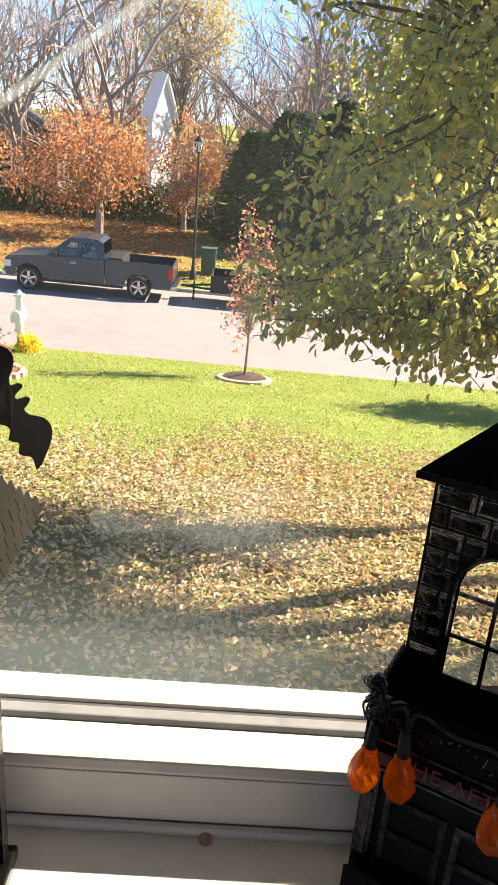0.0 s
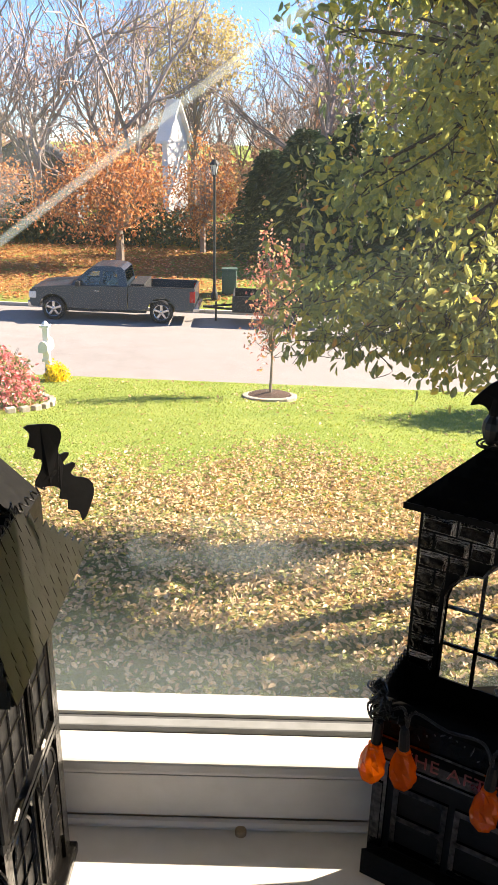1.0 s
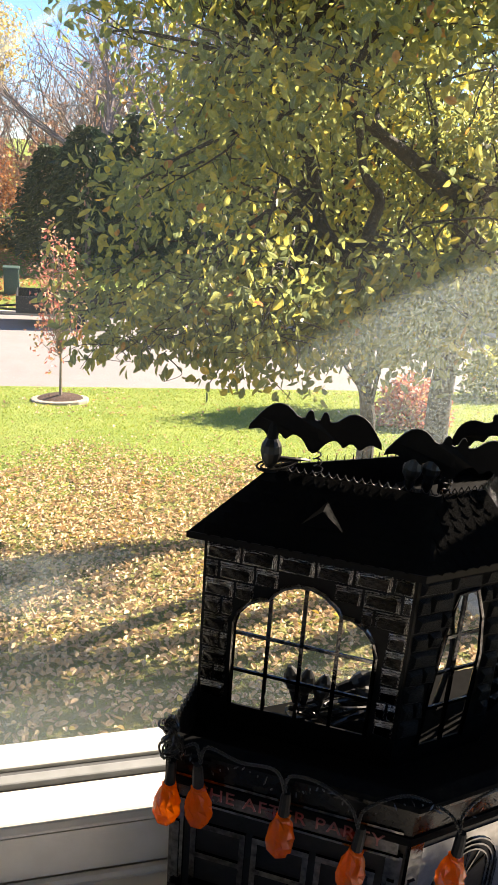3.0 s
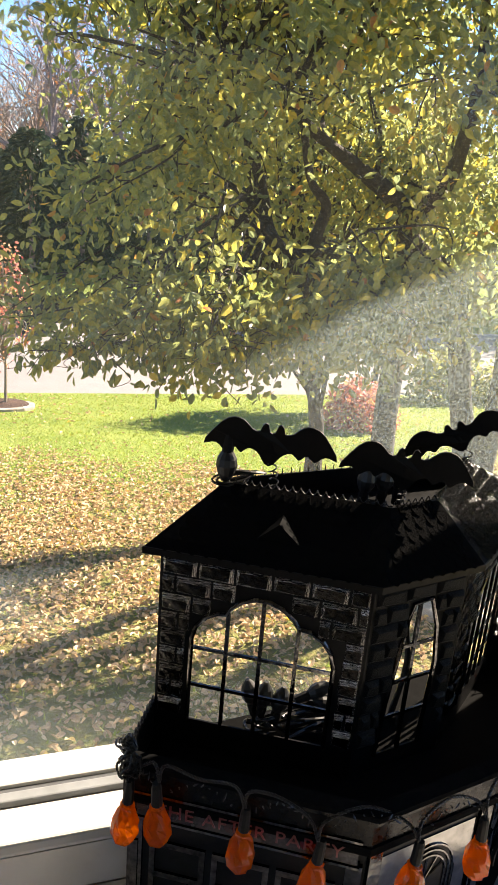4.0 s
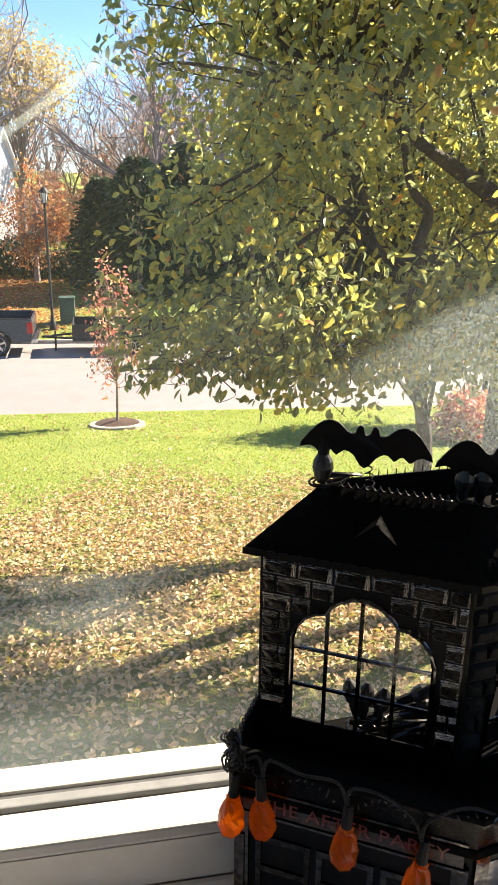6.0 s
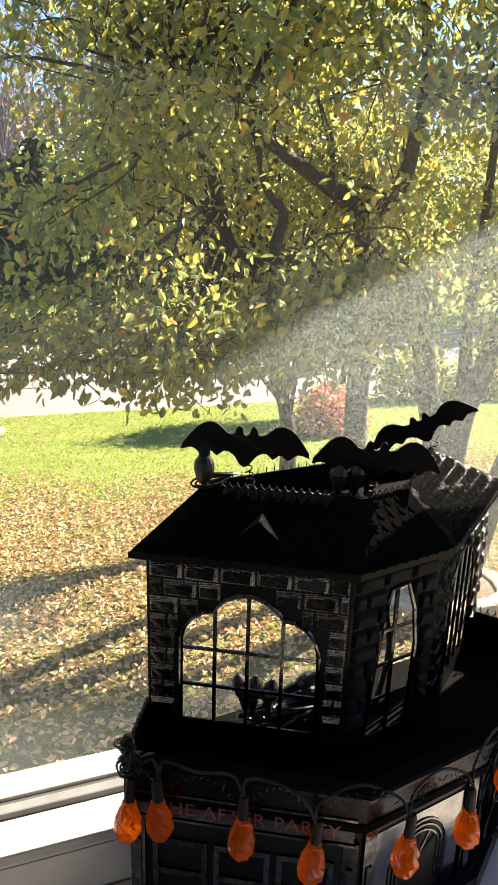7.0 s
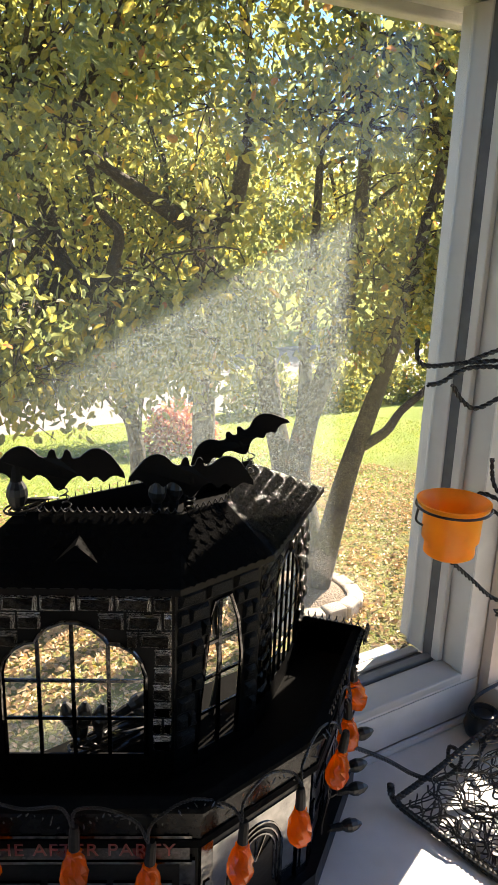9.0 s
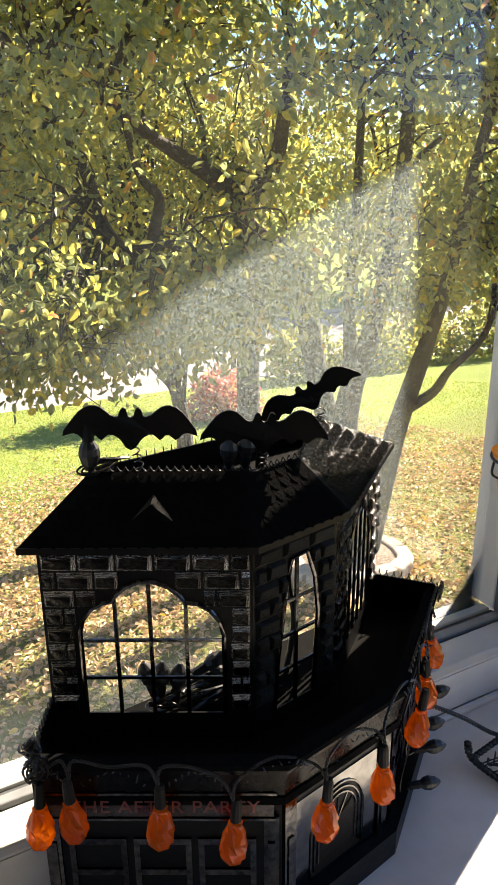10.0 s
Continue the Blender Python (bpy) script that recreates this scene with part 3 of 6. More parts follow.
part("head", Geo().box((X0, -0.0665, HEAD), (X1 + 0.03, 0.075, HEAD + 0.034), bevel=0.002).box((X0, 0.075, HEAD - 0.012), (X1 + 0.06, 0.10, HEAD + 0.06), bevel=0.003), vinyl_white, window)
pane = part("pane", Geo().box((X0 + 0.018, 0.0180, 0.0745), (X1 - 0.010, 0.0215, HEAD + 0.002)), dusty_glass, window, "dusty window glass, sunlit fan and sun sliver put in as dust")
pane.visible_shadow = False

# ---- ground, road ----
def road_z(x, y):
    return -4.98 - 0.025 * (y - 18) - 0.02 * (np.clip(x, -40, 40) + 3.3)


def ground_z(x, y):
    x, y = np.asarray(x, float), np.asarray(y, float)
    lawn = -1.95 - 0.16 * y - 0.02 * (np.clip(x, -40, 40) + 3.3) * np.clip(y, 0, 18) / 18 + 0.03 * np.sin(0.9 * x + 0.4) * np.sin(0.7 * y)
    far = road_z(x, 28.4) + 0.12 + 0.14 * np.clip(y - 28.4, 0, 2) + 0.045 * np.clip(y - 30.4, 0, 14) + 0.015 * np.clip(y - 44.4, 0, 300)
    return np.where(y < 18.0, lawn, np.where(y < 28.39, road_z(x, y) - 0.25, far))


xs = np.concatenate([np.linspace(-400, -32, 14), np.linspace(-30, 30, 121), np.linspace(32, 400, 14)])
ys = np.concatenate([np.linspace(-30, 0, 12), np.linspace(0.3, 17.995, 60), [18.0, 23, 28.389, 28.4], np.linspace(28.8, 60, 40), np.linspace(66, 900, 24)])
XX, YY = np.meshgrid(xs, ys)
ZZ = ground_z(XX, YY)
g = Geo()
g.v = list(zip(XX.ravel().tolist(), YY.ravel().tolist(), ZZ.ravel().tolist()))
W = len(xs)
g.f = [(j * W + i, j * W + i + 1, (j + 1) * W + i + 1, (j + 1) * W + i) for j in range(len(ys) - 1) for i in range(W - 1)]
solid("ground", g, turf, "sloping green lawn with leaf litter, reaching the far woods", "ground", kind="structure", smooth=True)
g = Geo()
rx = np.linspace(-60, 60, 41)
for y in (18.05, 21.5, 25, 28.35):
    g.v += [(float(x), y, float(road_z(x, y))) for x in rx]
g.f = [(j * 41 + i, j * 41 + i + 1, (j + 1) * 41 + i + 1, (j + 1) * 41 + i) for j in range(3) for i in range(40)]
solid("road", g, asphalt, "pale grey sunlit asphalt street", "road", kind="structure")
for nm, y0, y1 in (("kerb_near", 17.92, 18.07), ("kerb_far", 28.33, 28.48)):
    kerb = thing(nm, (0, 0, 0), "low grey concrete kerb along the street", "kerb", kind="structure")
    me = mesh_of("kerb_stone", Geo().box((-0.995, 0, -0.2), (0.995, y1 - y0, 0.0), bevel=0.02), kerb_stone)
    for i in range(24):
        x = -23 + 2 * i
        shared("kerb_stone", me, kerb, pose(x, y0, float(road_z(x, y0)) + 0.125, 0, 1.146, 0))


def on_ground(x, y):
    return (x, y, float(ground_z(x, y)))


# ---- trees ----
def limb(geo, pts, r0, r1, n=8, steps=5):
    line = curve_through(pts, steps)
    geo.tube(line, [r0 + (r1 - r0) * (i / (len(line) - 1)) ** 0.8 for i in range(len(line))], n)
    return line


STEMS = [
    ([(3.91, 4.18, -2.75), (3.97, 4.33, -2.07), (3.96, 4.49, -1.59), (4.02, 4.49, -1.13), (4.1, 4.41, -0.77), (4.22, 4.33, -0.15), (4.22, 4.25, 0.35), (4.18, 4.15, 0.99), (4.08, 4.13, 1.75), (4.0, 4.2, 2.8)], 0.15, 0.03),
    ([(3.95, 4.17, -2.75), (4.08, 4.1, -1.89), (4.13, 4.02, -1.41), (4.18, 3.89, -0.92), (4.23, 3.82, -0.61), (4.22, 3.65, -0.14), (4.19, 3.48, 0.49), (4.3, 3.3, 1.5)], 0.12, 0.03),
    ([(4.16, 3.96, -1.22), (4.27, 3.77, -1.04), (4.31, 3.66, -0.85), (4.45, 3.5, -0.6), (4.5, 3.42, -0.3), (4.6, 3.4, 0.1)], 0.05, 0.012),
    ([(3.96, 4.49, -1.62), (4.16, 4.72, -0.9), (4.19, 4.81, -0.41), (4.26, 4.84, 0.17), (4.4, 5.0, 1.4)], 0.08, 0.03),
    ([(4.05, 4.75, -2.7), (4.25, 5.1, -1.86), (4.17, 5.27, -1.13), (4.04, 5.25, -0.58), (3.84, 5.21, -0.16), (3.45, 5.24, 0.14), (3.29, 5.12, 0.4)], 0.12, 0.085),
    ([(3.62, 5.4, -2.95), (3.6, 5.48, -2.15), (3.65, 5.63, -1.39), (3.64, 5.58, -0.72), (3.56, 5.38, -0.17), (3.41, 5.27, 0.18), (3.29, 5.12, 0.42)], 0.13, 0.085),
    ([(3.29, 5.12, 0.38), (3.06, 5.02, 0.53), (2.74, 4.96, 0.7), (2.39, 4.88, 0.88), (1.7, 4.8, 1.3)], 0.10, 0.025),
    ([(3.29, 5.12, 0.38), (3.46, 4.92, 0.59), (3.49, 4.78, 0.91), (3.44, 4.62, 1.54), (3.2, 4.6, 2.6)], 0.095, 0.025),
    ([(3.75, 5.23, 0.0), (3.09, 5.16, -0.23), (2.55, 4.95, -0.31), (2.37, 4.85, -0.1), (2.05, 4.78, 0.2), (1.89, 4.64, 0.56), (1.6, 4.5, 1.1)], 0.085, 0.03),
    ([(2.5, 4.92, -0.25), (2.42, 4.85, 0.13), (2.44, 4.75, 0.42), (2.28, 4.72, 0.61), (2.1, 4.6, 1.2)], 0.06, 0.022),
]
tree = thing("shade_tree", on_ground(3.95, 4.25), "broad many-stemmed tree with olive, green and yellowing leaves", "tree")
nodes = []
for pts, r0, r1 in STEMS:
    g = Geo()
    line = limb(g, pts, r0, r1, 10)
    nodes += [p for p in line if p.z > -0.6]
    part("stem", g, bark, tree, smooth=True)
CC, CR = np.array([3.42, 4.45, 1.4]), np.array([3.28, 1.75, 2.5])
clumps = []
while len(clumps) < 520:
    d = rng.normal(size=3)
    d /= np.linalg.norm(d)
    r = rng.uniform(0.25, 1.0) ** 0.5
    lump = 1 + 0.10 * math.sin(5 * d[0] + 2.0) * math.sin(4 * d[2] + 1.0) + 0.06 * math.sin(11 * d[1] + 7 * d[2])
    p = CC + CR * d * r * lump
    if p[2] < -0.56 + 0.10 * min(max(p[0] - 1.2, 0), 1.5) + 0.14 * math.sin(2.3 * p[0]) + 0.14 * rng.normal() or p[2] > 2.75:
        continue
    if p[0] < 1.5 and p[2] < -0.42 and rng.random() < 0.4:
        continue
    if p[0] > 3.7 and p[2] < -0.05 + 0.12 * math.sin(4 * p[0]) and rng.random() < 0.85:
        continue
    if 1.5 + 0.1 * math.sin(9 * p[2]) < p[0] < 4.1 and -0.30 < p[2] < 1.05 and p[1] < 5.0 and rng.random() < 0.93:
        continue
    if (p[0] > 5.0 or p[1] > 5.4) and rng.random() < 0.5 or p[0] - 0.16 < 0.062 * (p[1] + 0.66):
        continue
    clumps.append(p)
# drooping lower edge towards the lawn
for _ in range(54):
    x = rng.uniform(0.45, 2.7)
    clumps.append(np.array([x, 4.45 - 0.5 * x + rng.uniform(-0.35, 0.6), -0.40 + 0.13 * (x - 0.45) + 0.06 * math.sin(3.1 * x) + rng.uniform(-0.12, 0.2)]))
# boughs over the leaning stem
for _ in range(46):
    clumps.append(np.array([rng.uniform(4.05, 4.95), rng.uniform(3.35, 4.3), rng.uniform(-0.5, 1.3)]))
clumps = np.array(clumps)
clumps = clumps[clumps[:, 2] > 0.65 + -0.303 * (clumps[:, 1] + 0.64) + 0.19]
tw = Geo()
narr = np.array([tuple(p) for p in nodes])
for p in clumps[::2]:
    q = narr[np.argmin(np.linalg.norm(narr - p, axis=1) + 0.35 * np.abs(rng.normal(size=len(narr))))]
    q = p + (q - p) * min(1.0, 0.8 / (np.linalg.norm(q - p) + 1e-6))
    mid = 0.5 * (p + q) + rng.normal(size=3) * 0.07 + [0, 0, 0.08]
    limb(tw, [q, mid, p], 0.010, 0.003, 4, 4)
    for _ in range(3):
        e = p + np.clip(rng.normal(size=3), -1.2, 1.2) * 0.2
        tw.tube([tuple(mid * 0.4 + p * 0.6), tuple(0.5 * (p + e) + rng.normal(size=3) * 0.04), tuple(e)], [0.005, 0.004, 0.0025], 4, cap=False)
for p in clumps[1::7]:
    q = narr[np.argmin(np.linalg.norm(narr - p, axis=1) + 0.5 * np.abs(rng.normal(size=len(narr))))]
    k = rng.normal(size=(2, 3)) * 0.10
    limb(tw, [q, q + (p - q) * 0.35 + k[0] + [0, 0, 0.06], q + (p - q) * 0.7 + k[1], p], 0.026, 0.006, 5, 4)
tagged(part("twigs", tw, bark, tree), kind="stuff")
n = 78
c = np.repeat(clumps, n, 0) + np.clip(rng.normal(size=(len(clumps) * n, 3)), -1.7, 1.7) * [0.20, 0.18, 0.13]
d = rand_dirs(len(c)) + (c - CC) / CR * 0.4 + [0, 0, -0.55]
nr = rand_dirs(len(c), 0.9) + (c - CC) / CR * 0.5
tagged(part("crown", Geo().leaves(c, d, nr, rng.uniform(0.048, 0.088, len(c)), rng.uniform(0.028, 0.046, len(c)), 0.14), leaf_tree, tree, "olive and yellowing leaves"), kind="stuff")
# thin hanging sprays at the low front edge
g, sp = Geo(), Geo()
for _ in range(110):
    p = np.array([rng.uniform(0.45, 1.65), rng.uniform(3.1, 4.0), 0.0])
    p[1] = 4.35 - 0.55 * p[0] + rng.uniform(-0.25, 0.35)
    p[2] = rng.uniform(-0.54, -0.36) + 0.14 * (p[0] - 0.35)
    p[2] = max(p[2], 0.65 + -0.303 * (p[1] + 0.64) + 0.12)
    e = p + np.array([rng.uniform(-0.26, 0.06), rng.uniform(-0.2, 0.1), rng.uniform(-0.11, -0.02)])
    m = 0.5 * (p + e) + rng.normal(size=3) * 0.05
    sp.tube(curve_through([p, m, e], 4), [0.0035] * 4 + [0.002] * 5, 4, cap=False)
    k = int(rng.integers(3, 9))
    t = rng.uniform(0.2, 0.97, (k, 1))
    cc = p + (e - p) * t
    g.leaves(cc, rand_dirs(k) * 0.5 + [0, 0, -0.9], rand_dirs(k), rng.uniform(0.045, 0.075, k), rng.uniform(0.027, 0.042, k), 0.14)
tagged(part("hanging_sprays", g, leaf_tree, tree), kind="stuff")
tagged(part("hanging_twigs", sp, bark, tree), kind="stuff")

# stone-edged bed under the tree
bed = thing("tree_bed", on_ground(3.80, 4.1), "raised round bed edged with pale stones under the tree", "garden bed")
ang = np.linspace(0, 2 * math.pi, 40, endpoint=False)
bz = float(ground_z(3.80, 4.1))
g = Geo()
g.add([(3.80 + 0.44 * math.cos(a), 4.15 + 0.44 * math.sin(a), bz + 0.10) for a in ang] + [(3.80 + 0.2 * math.cos(a), 4.15 + 0.2 * math.sin(a), bz + 0.15) for a in ang] + [(3.80, 4.15, bz + 0.17)], [(i, (i + 1) % 40, 40 + (i + 1) % 40, 40 + i) for i in range(40)] + [(40 + i, 40 + (i + 1) % 40, 80) for i in range(40)])
part("soil", g, mat("bed_soil", (0.30, 0.24, 0.18), (0.16, 0.12, 0.085), 0.95, scale=12, bump=0.03), bed)
me = mesh_of("stone", Geo().box((-0.09, -0.07, -0.16), (0.09, 0.07, 0.13), bevel=0.018), edge_stone)
for i in range(16):
    a = 2 * math.pi * i / 16
    shared("stone", me, bed, pose(0.47 * math.cos(a), 0.05 + 0.47 * math.sin(a), 0.02 * math.sin(3 * a) - 0.067 * math.sin(a), 0, 0, math.degrees(a) + 90 + rng.uniform(-5, 5)))


def leafy_tree(name, base, height, crown_c, crown_r, clump_n, leaf_n, size, leafy, trunk_r, label, woody=None, spread=0.16, group=""):
    """A trunk with limbs that reach into clumps of leaves."""
    woody = woody or bark
    top = thing(name, base, label, "tree", group)
    b, cc, cr = np.array(base), np.array(crown_c), np.array(crown_r)
    g = Geo()
    line = limb(g, [b - [0, 0, 0.15], b + [0.03, 0.02, height * 0.25], b + (cc - b) * 0.55, cc + [0, 0, cr[2] * 0.6]], trunk_r, trunk_r * 0.2, 8)
    part("trunk", g, woody, top, smooth=True)
    pts = []
    while len(pts) < clump_n:
        d = rng.normal(size=3)
        d /= np.linalg.norm(d)
        pts.append(cc + cr * d * rng.uniform(0.2, 1) ** 0.5 * (1 + 0.16 * math.sin(5 * d[0] + 3 * d[2])))
    pts = np.array(pts)
    g = Geo()
    for p in pts[:: max(1, clump_n // 60)]:
        q = np.array(line[int(rng.integers(len(line) // 3, len(line) - 1))])
        limb(g, [q, 0.5 * (p + q) + rng.normal(size=3) * 0.08 * cr[0], p], trunk_r * 0.22, trunk_r * 0.05, 4, 3)
    tagged(part("limbs", g, woody, top), kind="stuff")
    c = np.repeat(pts, leaf_n, 0) + rng.normal(size=(clump_n * leaf_n, 3)) * spread * cr
    tagged(part("crown", Geo().leaves(c, rand_dirs(len(c)) + [0, 0, -0.4], rand_dirs(len(c), 0.8), size * rng.uniform(0.7, 1.3, len(c)), size * 0.55 * rng.uniform(0.7, 1.3, len(c))), leafy, top), kind="stuff")
    return top


leafy_tree("shade_tree", on_ground(3.5, 6.9), 4.5, (3.0, 7.1, 1.35), (1.8, 1.5, 1.65), 150, 52, 0.10, leaf_tree, 0.13, "olive-leaved tree beside the broad many-stemmed one", bark)
leafy_tree("garden_tree", on_ground(8.6, 15.2), 4.0, (8.6, 15.2, -1.6), (1.5, 1.3, 1.5), 90, 50, 0.12, leaf_tree, 0.10, "olive-leaved garden tree farther down the lawn", bark)

# young red-leaved tree in its ring of stones
sx, sy, sz = on_ground(0.35, 15.7)
young = leafy_tree("sapling", (sx, sy, sz), 3.6, (sx + 0.02, sy, sz + 2.25), (0.66, 0.6, 1.30), 85, 8, 0.085, leaf_red, 0.04, "thin young tree with sparse reddish leaves in a mulch ring", bark_pale, 0.11)
ring = thing("mulch_ring", (sx, sy, sz), "round mulch bed edged with pale stones at the sapling", "garden bed")
g = Geo().lathe([(0.51, -0.12), (0.49, 0.06), (0.3, 0.10), (0.05, 0.14)], 28, Matrix.Translation((sx, sy, sz)))
part("soil", g, mulch, ring)
me = mesh_of("stone", Geo().box((-0.085, -0.06, -0.14), (0.085, 0.06, 0.075), bevel=0.015), edge_stone)
for i in range(24):
    a = 2 * math.pi * i / 24
    shared("stone", me, ring, pose(0.54 * math.cos(a), 0.54 * math.sin(a), -0.078 * math.sin(a), 0, 0, math.degrees(a) + 90 + rng.uniform(-4, 4)))


def flower_bush(name, base, r, h, count, m, size, label):
    top = thing(name, base, label, "flower bush")
    b = np.array(base)
    d = rand_dirs(count)
    d[:, 2] = np.abs(d[:, 2])
    c = b + d * [r, r, h] * rng.uniform(0.55, 1.0, (count, 1)) + rng.normal(size=(count, 3)) * 0.05
    g = Geo()
    for i in range(26):
        a = rng.uniform(0, 2 * math.pi)
        limb(g, [b, b + [0.4 * r * math.cos(a), 0.4 * r * math.sin(a), h * 0.4], b + [0.8 * r * math.cos(a), 0.8 * r * math.sin(a), h * rng.uniform(0.4, 0.9)]], 0.012, 0.004, 4, 3)
    tagged(part("stalks", g, bark, top), kind="stuff")
    tagged(part("blossom", Geo().leaves(c, rand_dirs(count, 0.3), rand_dirs(count, 0.6), size * rng.uniform(0.7, 1.3, count), size * 0.7 * rng.uniform(0.7, 1.3, count)), m, top), kind="stuff")
    return top


fb = on_ground(-5.0, 13.5)
flower_bush("flower_bush", fb, 0.95, 1.15, 3800, petal_pink, 0.085, "bushy pink and red flowers in a stone-edged bed")
rimbed = thing("flower_bed", fb, "curved bed edged with pale stones round the flowers", "garden bed")
for i in range(26):
    a = 2 * math.pi * i / 26
    x, y = fb[0] + 1.12 * math.cos(a), fb[1] + 1.12 * math.sin(a)
    shared("stone", me, rimbed, pose(x - fb[0], y - fb[1], float(ground_z(x, y)) - fb[2] + 0.03, 0, 0, math.degrees(a) + 90))
flower_bush("yellow_mum", on_ground(-4.72, 17.1), 0.30, 0.42, 900, petal_yellow, 0.06, "round clump of bright yellow flowers by the mailbox")
flower_bush("red_bush", on_ground(7.0, 12.6), 0.8, 1.0, 1500, leaf_red, 0.11, "red-leaved shrub farther down the lawn")

for x, y, r, h in ((11.6, 16.6, 1.2, 1.5), (13.7, 16.2, 1.3, 1.7), (15.9, 16.7, 1.2, 1.6), (18.0, 16.0, 1.4, 2.0), (20.6, 16.5, 1.5, 2.0)):
    top = flower_bush("shrub", on_ground(x, y), r, h, 1500, leaf_tree, 0.15, "rounded olive-leaved shrub along the street edge of the lawn")
    tagged(top, "rounded olive-leaved shrub along the street edge of the lawn", "shrub", "shrubs at the street edge")
for x, y, z in ((24, 31, 0.4), (30, 32, 0.8), (37, 33, 0.6), (18.5, 32, 0.2)):
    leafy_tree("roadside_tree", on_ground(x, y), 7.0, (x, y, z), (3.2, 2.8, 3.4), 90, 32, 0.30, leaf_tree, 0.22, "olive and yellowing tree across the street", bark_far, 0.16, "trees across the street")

# ---- lawn cover ----
n = 112000
x, y = rng.uniform(-5.5, 8.5, n), rng.uniform(1.2, 11.5, n)
dens = np.clip((10.3 + 0.8 * np.sin(0.8 * x + 1) + 0.45 * np.sin(2.6 * x) - y) / 2.6, 0.03, 1) * np.where(x < -0.8, 0.72, 1)
dens *= 0.45 + 0.55 * (np.sin(2.9 * x + 1.3 * y) * np.sin(2.3 * y - 1.1 * x + 2) * 0.5 + 0.5)
dens *= np.where(y < 3.6, 0.55, 1) * np.where(x > 4.3, 0.5, 1)
keep = rng.random(n) < dens * 1.25
x, y = x[keep], y[keep]
c = np.stack([x, y, ground_z(x, y) + rng.uniform(0.008, 0.045, len(x))], 1)
d = rand_dirs(len(c))
d[:, 2] *= 0.35
nr = rand_dirs(len(c), 2.0)
solid("leaf_litter", Geo().leaves(c, d, nr, rng.uniform(0.034, 0.066, len(c)), rng.uniform(0.021, 0.039, len(c)), 0.3), leaf_litter, "tan and yellow fallen leaves strewn over the lawn", "fallen leaves", kind="stuff")
n = 2600
x, y = rng.uniform(-6, 12, n), rng.uniform(9, 17.6, n)
keep = rng.random(n) < 0.12 + 0.8 * np.exp(-((x - 0.8) ** 2 + (y - 15) ** 2) / 1.6) + 0.3 * (y > 16.8)
x, y = x[keep], y[keep]
c = np.stack([x, y, ground_z(x, y) + 0.03], 1)
d = rand_dirs(len(c))
d[:, 2] *= 0.3
g = Geo().leaves(c, d, rand_dirs(len(c), 2), rng.uniform(0.05, 0.1, len(c)), rng.uniform(0.03, 0.06, len(c)), 0.3)
n = 9000
x, y = rng.uniform(-24, 2, n), rng.uniform(28.7, 40, n)
c = np.stack([x, y, ground_z(x, y) + 0.03], 1)
d = rand_dirs(n)
d[:, 2] *= 0.3
far_leaves = Geo().leaves(c, d, rand_dirs(n, 2), rng.uniform(0.09, 0.17, n), rng.uniform(0.06, 0.1, n), 0.3)
solid("scattered_leaves", g, leaf_litter, "single fallen leaves scattered on the green lawn", "fallen leaves", kind="stuff")
solid("far_litter", far_leaves, leaf_oak, "rust-coloured fallen leaves on the lawn across the street", "fallen leaves", kind="stuff")
n = 90000
y = 1.2 + 16.6 * rng.random(n) ** 1.25
x = rng.uniform(-7, 13, n)
keep = rng.random(n) < np.where(y < 9.0, 0.45, 1.0)
x, y = x[keep], y[keep]
n = len(x)
z = ground_z(x, y)
h = rng.uniform(0.018, 0.04, n)
a = rng.uniform(0, 2 * math.pi, n)
wd = rng.uniform(0.004, 0.009, n) * (1 + y / 14)
lean = rng.normal(size=(n, 2)) * 0.025
v = np.stack([np.stack([x - wd * np.cos(a), y - wd * np.sin(a), z - 0.005], 1), np.stack([x + wd * np.cos(a), y + wd * np.sin(a), z - 0.005], 1), np.stack([x + lean[:, 0], y + lean[:, 1], z + h], 1)], 1).reshape(-1, 3)
g = Geo()
g.v, g.f = v.tolist(), np.arange(3 * n).reshape(-1, 3).tolist()
solid("grass", g, grass_blade, "short green grass blades of the front lawn", "grass", kind="stuff")

# ---- across the street ----
leafy_tree("oak", on_ground(-6.35, 35.2), 6, (-6.8, 35.4, -1.35), (2.7, 2.3, 2.0), 150, 34, 0.15, leaf_oak, 0.24, "spreading oak with rust-orange autumn leaves", bark_pale, 0.19)
leafy_tree("oak", on_ground(-2.9, 39.5), 6, (-2.6, 39.5, -1.5), (1.8, 1.8, 2.3), 90, 26, 0.15, leaf_oak, 0.18, "smaller oak with rust-orange autumn leaves", bark_far, 0.16)
leafy_tree("oak", on_ground(-13.2, 38.5), 6, (-13.2, 38.5, -1.6), (3.0, 2.4, 1.9), 100, 30, 0.16, leaf_oak, 0.2, "oak with thinning rust-coloured leaves", bark_far, 0.16)
leafy_tree("yellow_tree", on_ground(-4.6, 54), 14, (-4.4, 54, 6.4), (3.8, 3.4, 2.8), 170, 30, 0.22, leaf_yellow, 0.3, "tall tree with a fading yellow crown", bark_far, 0.17)


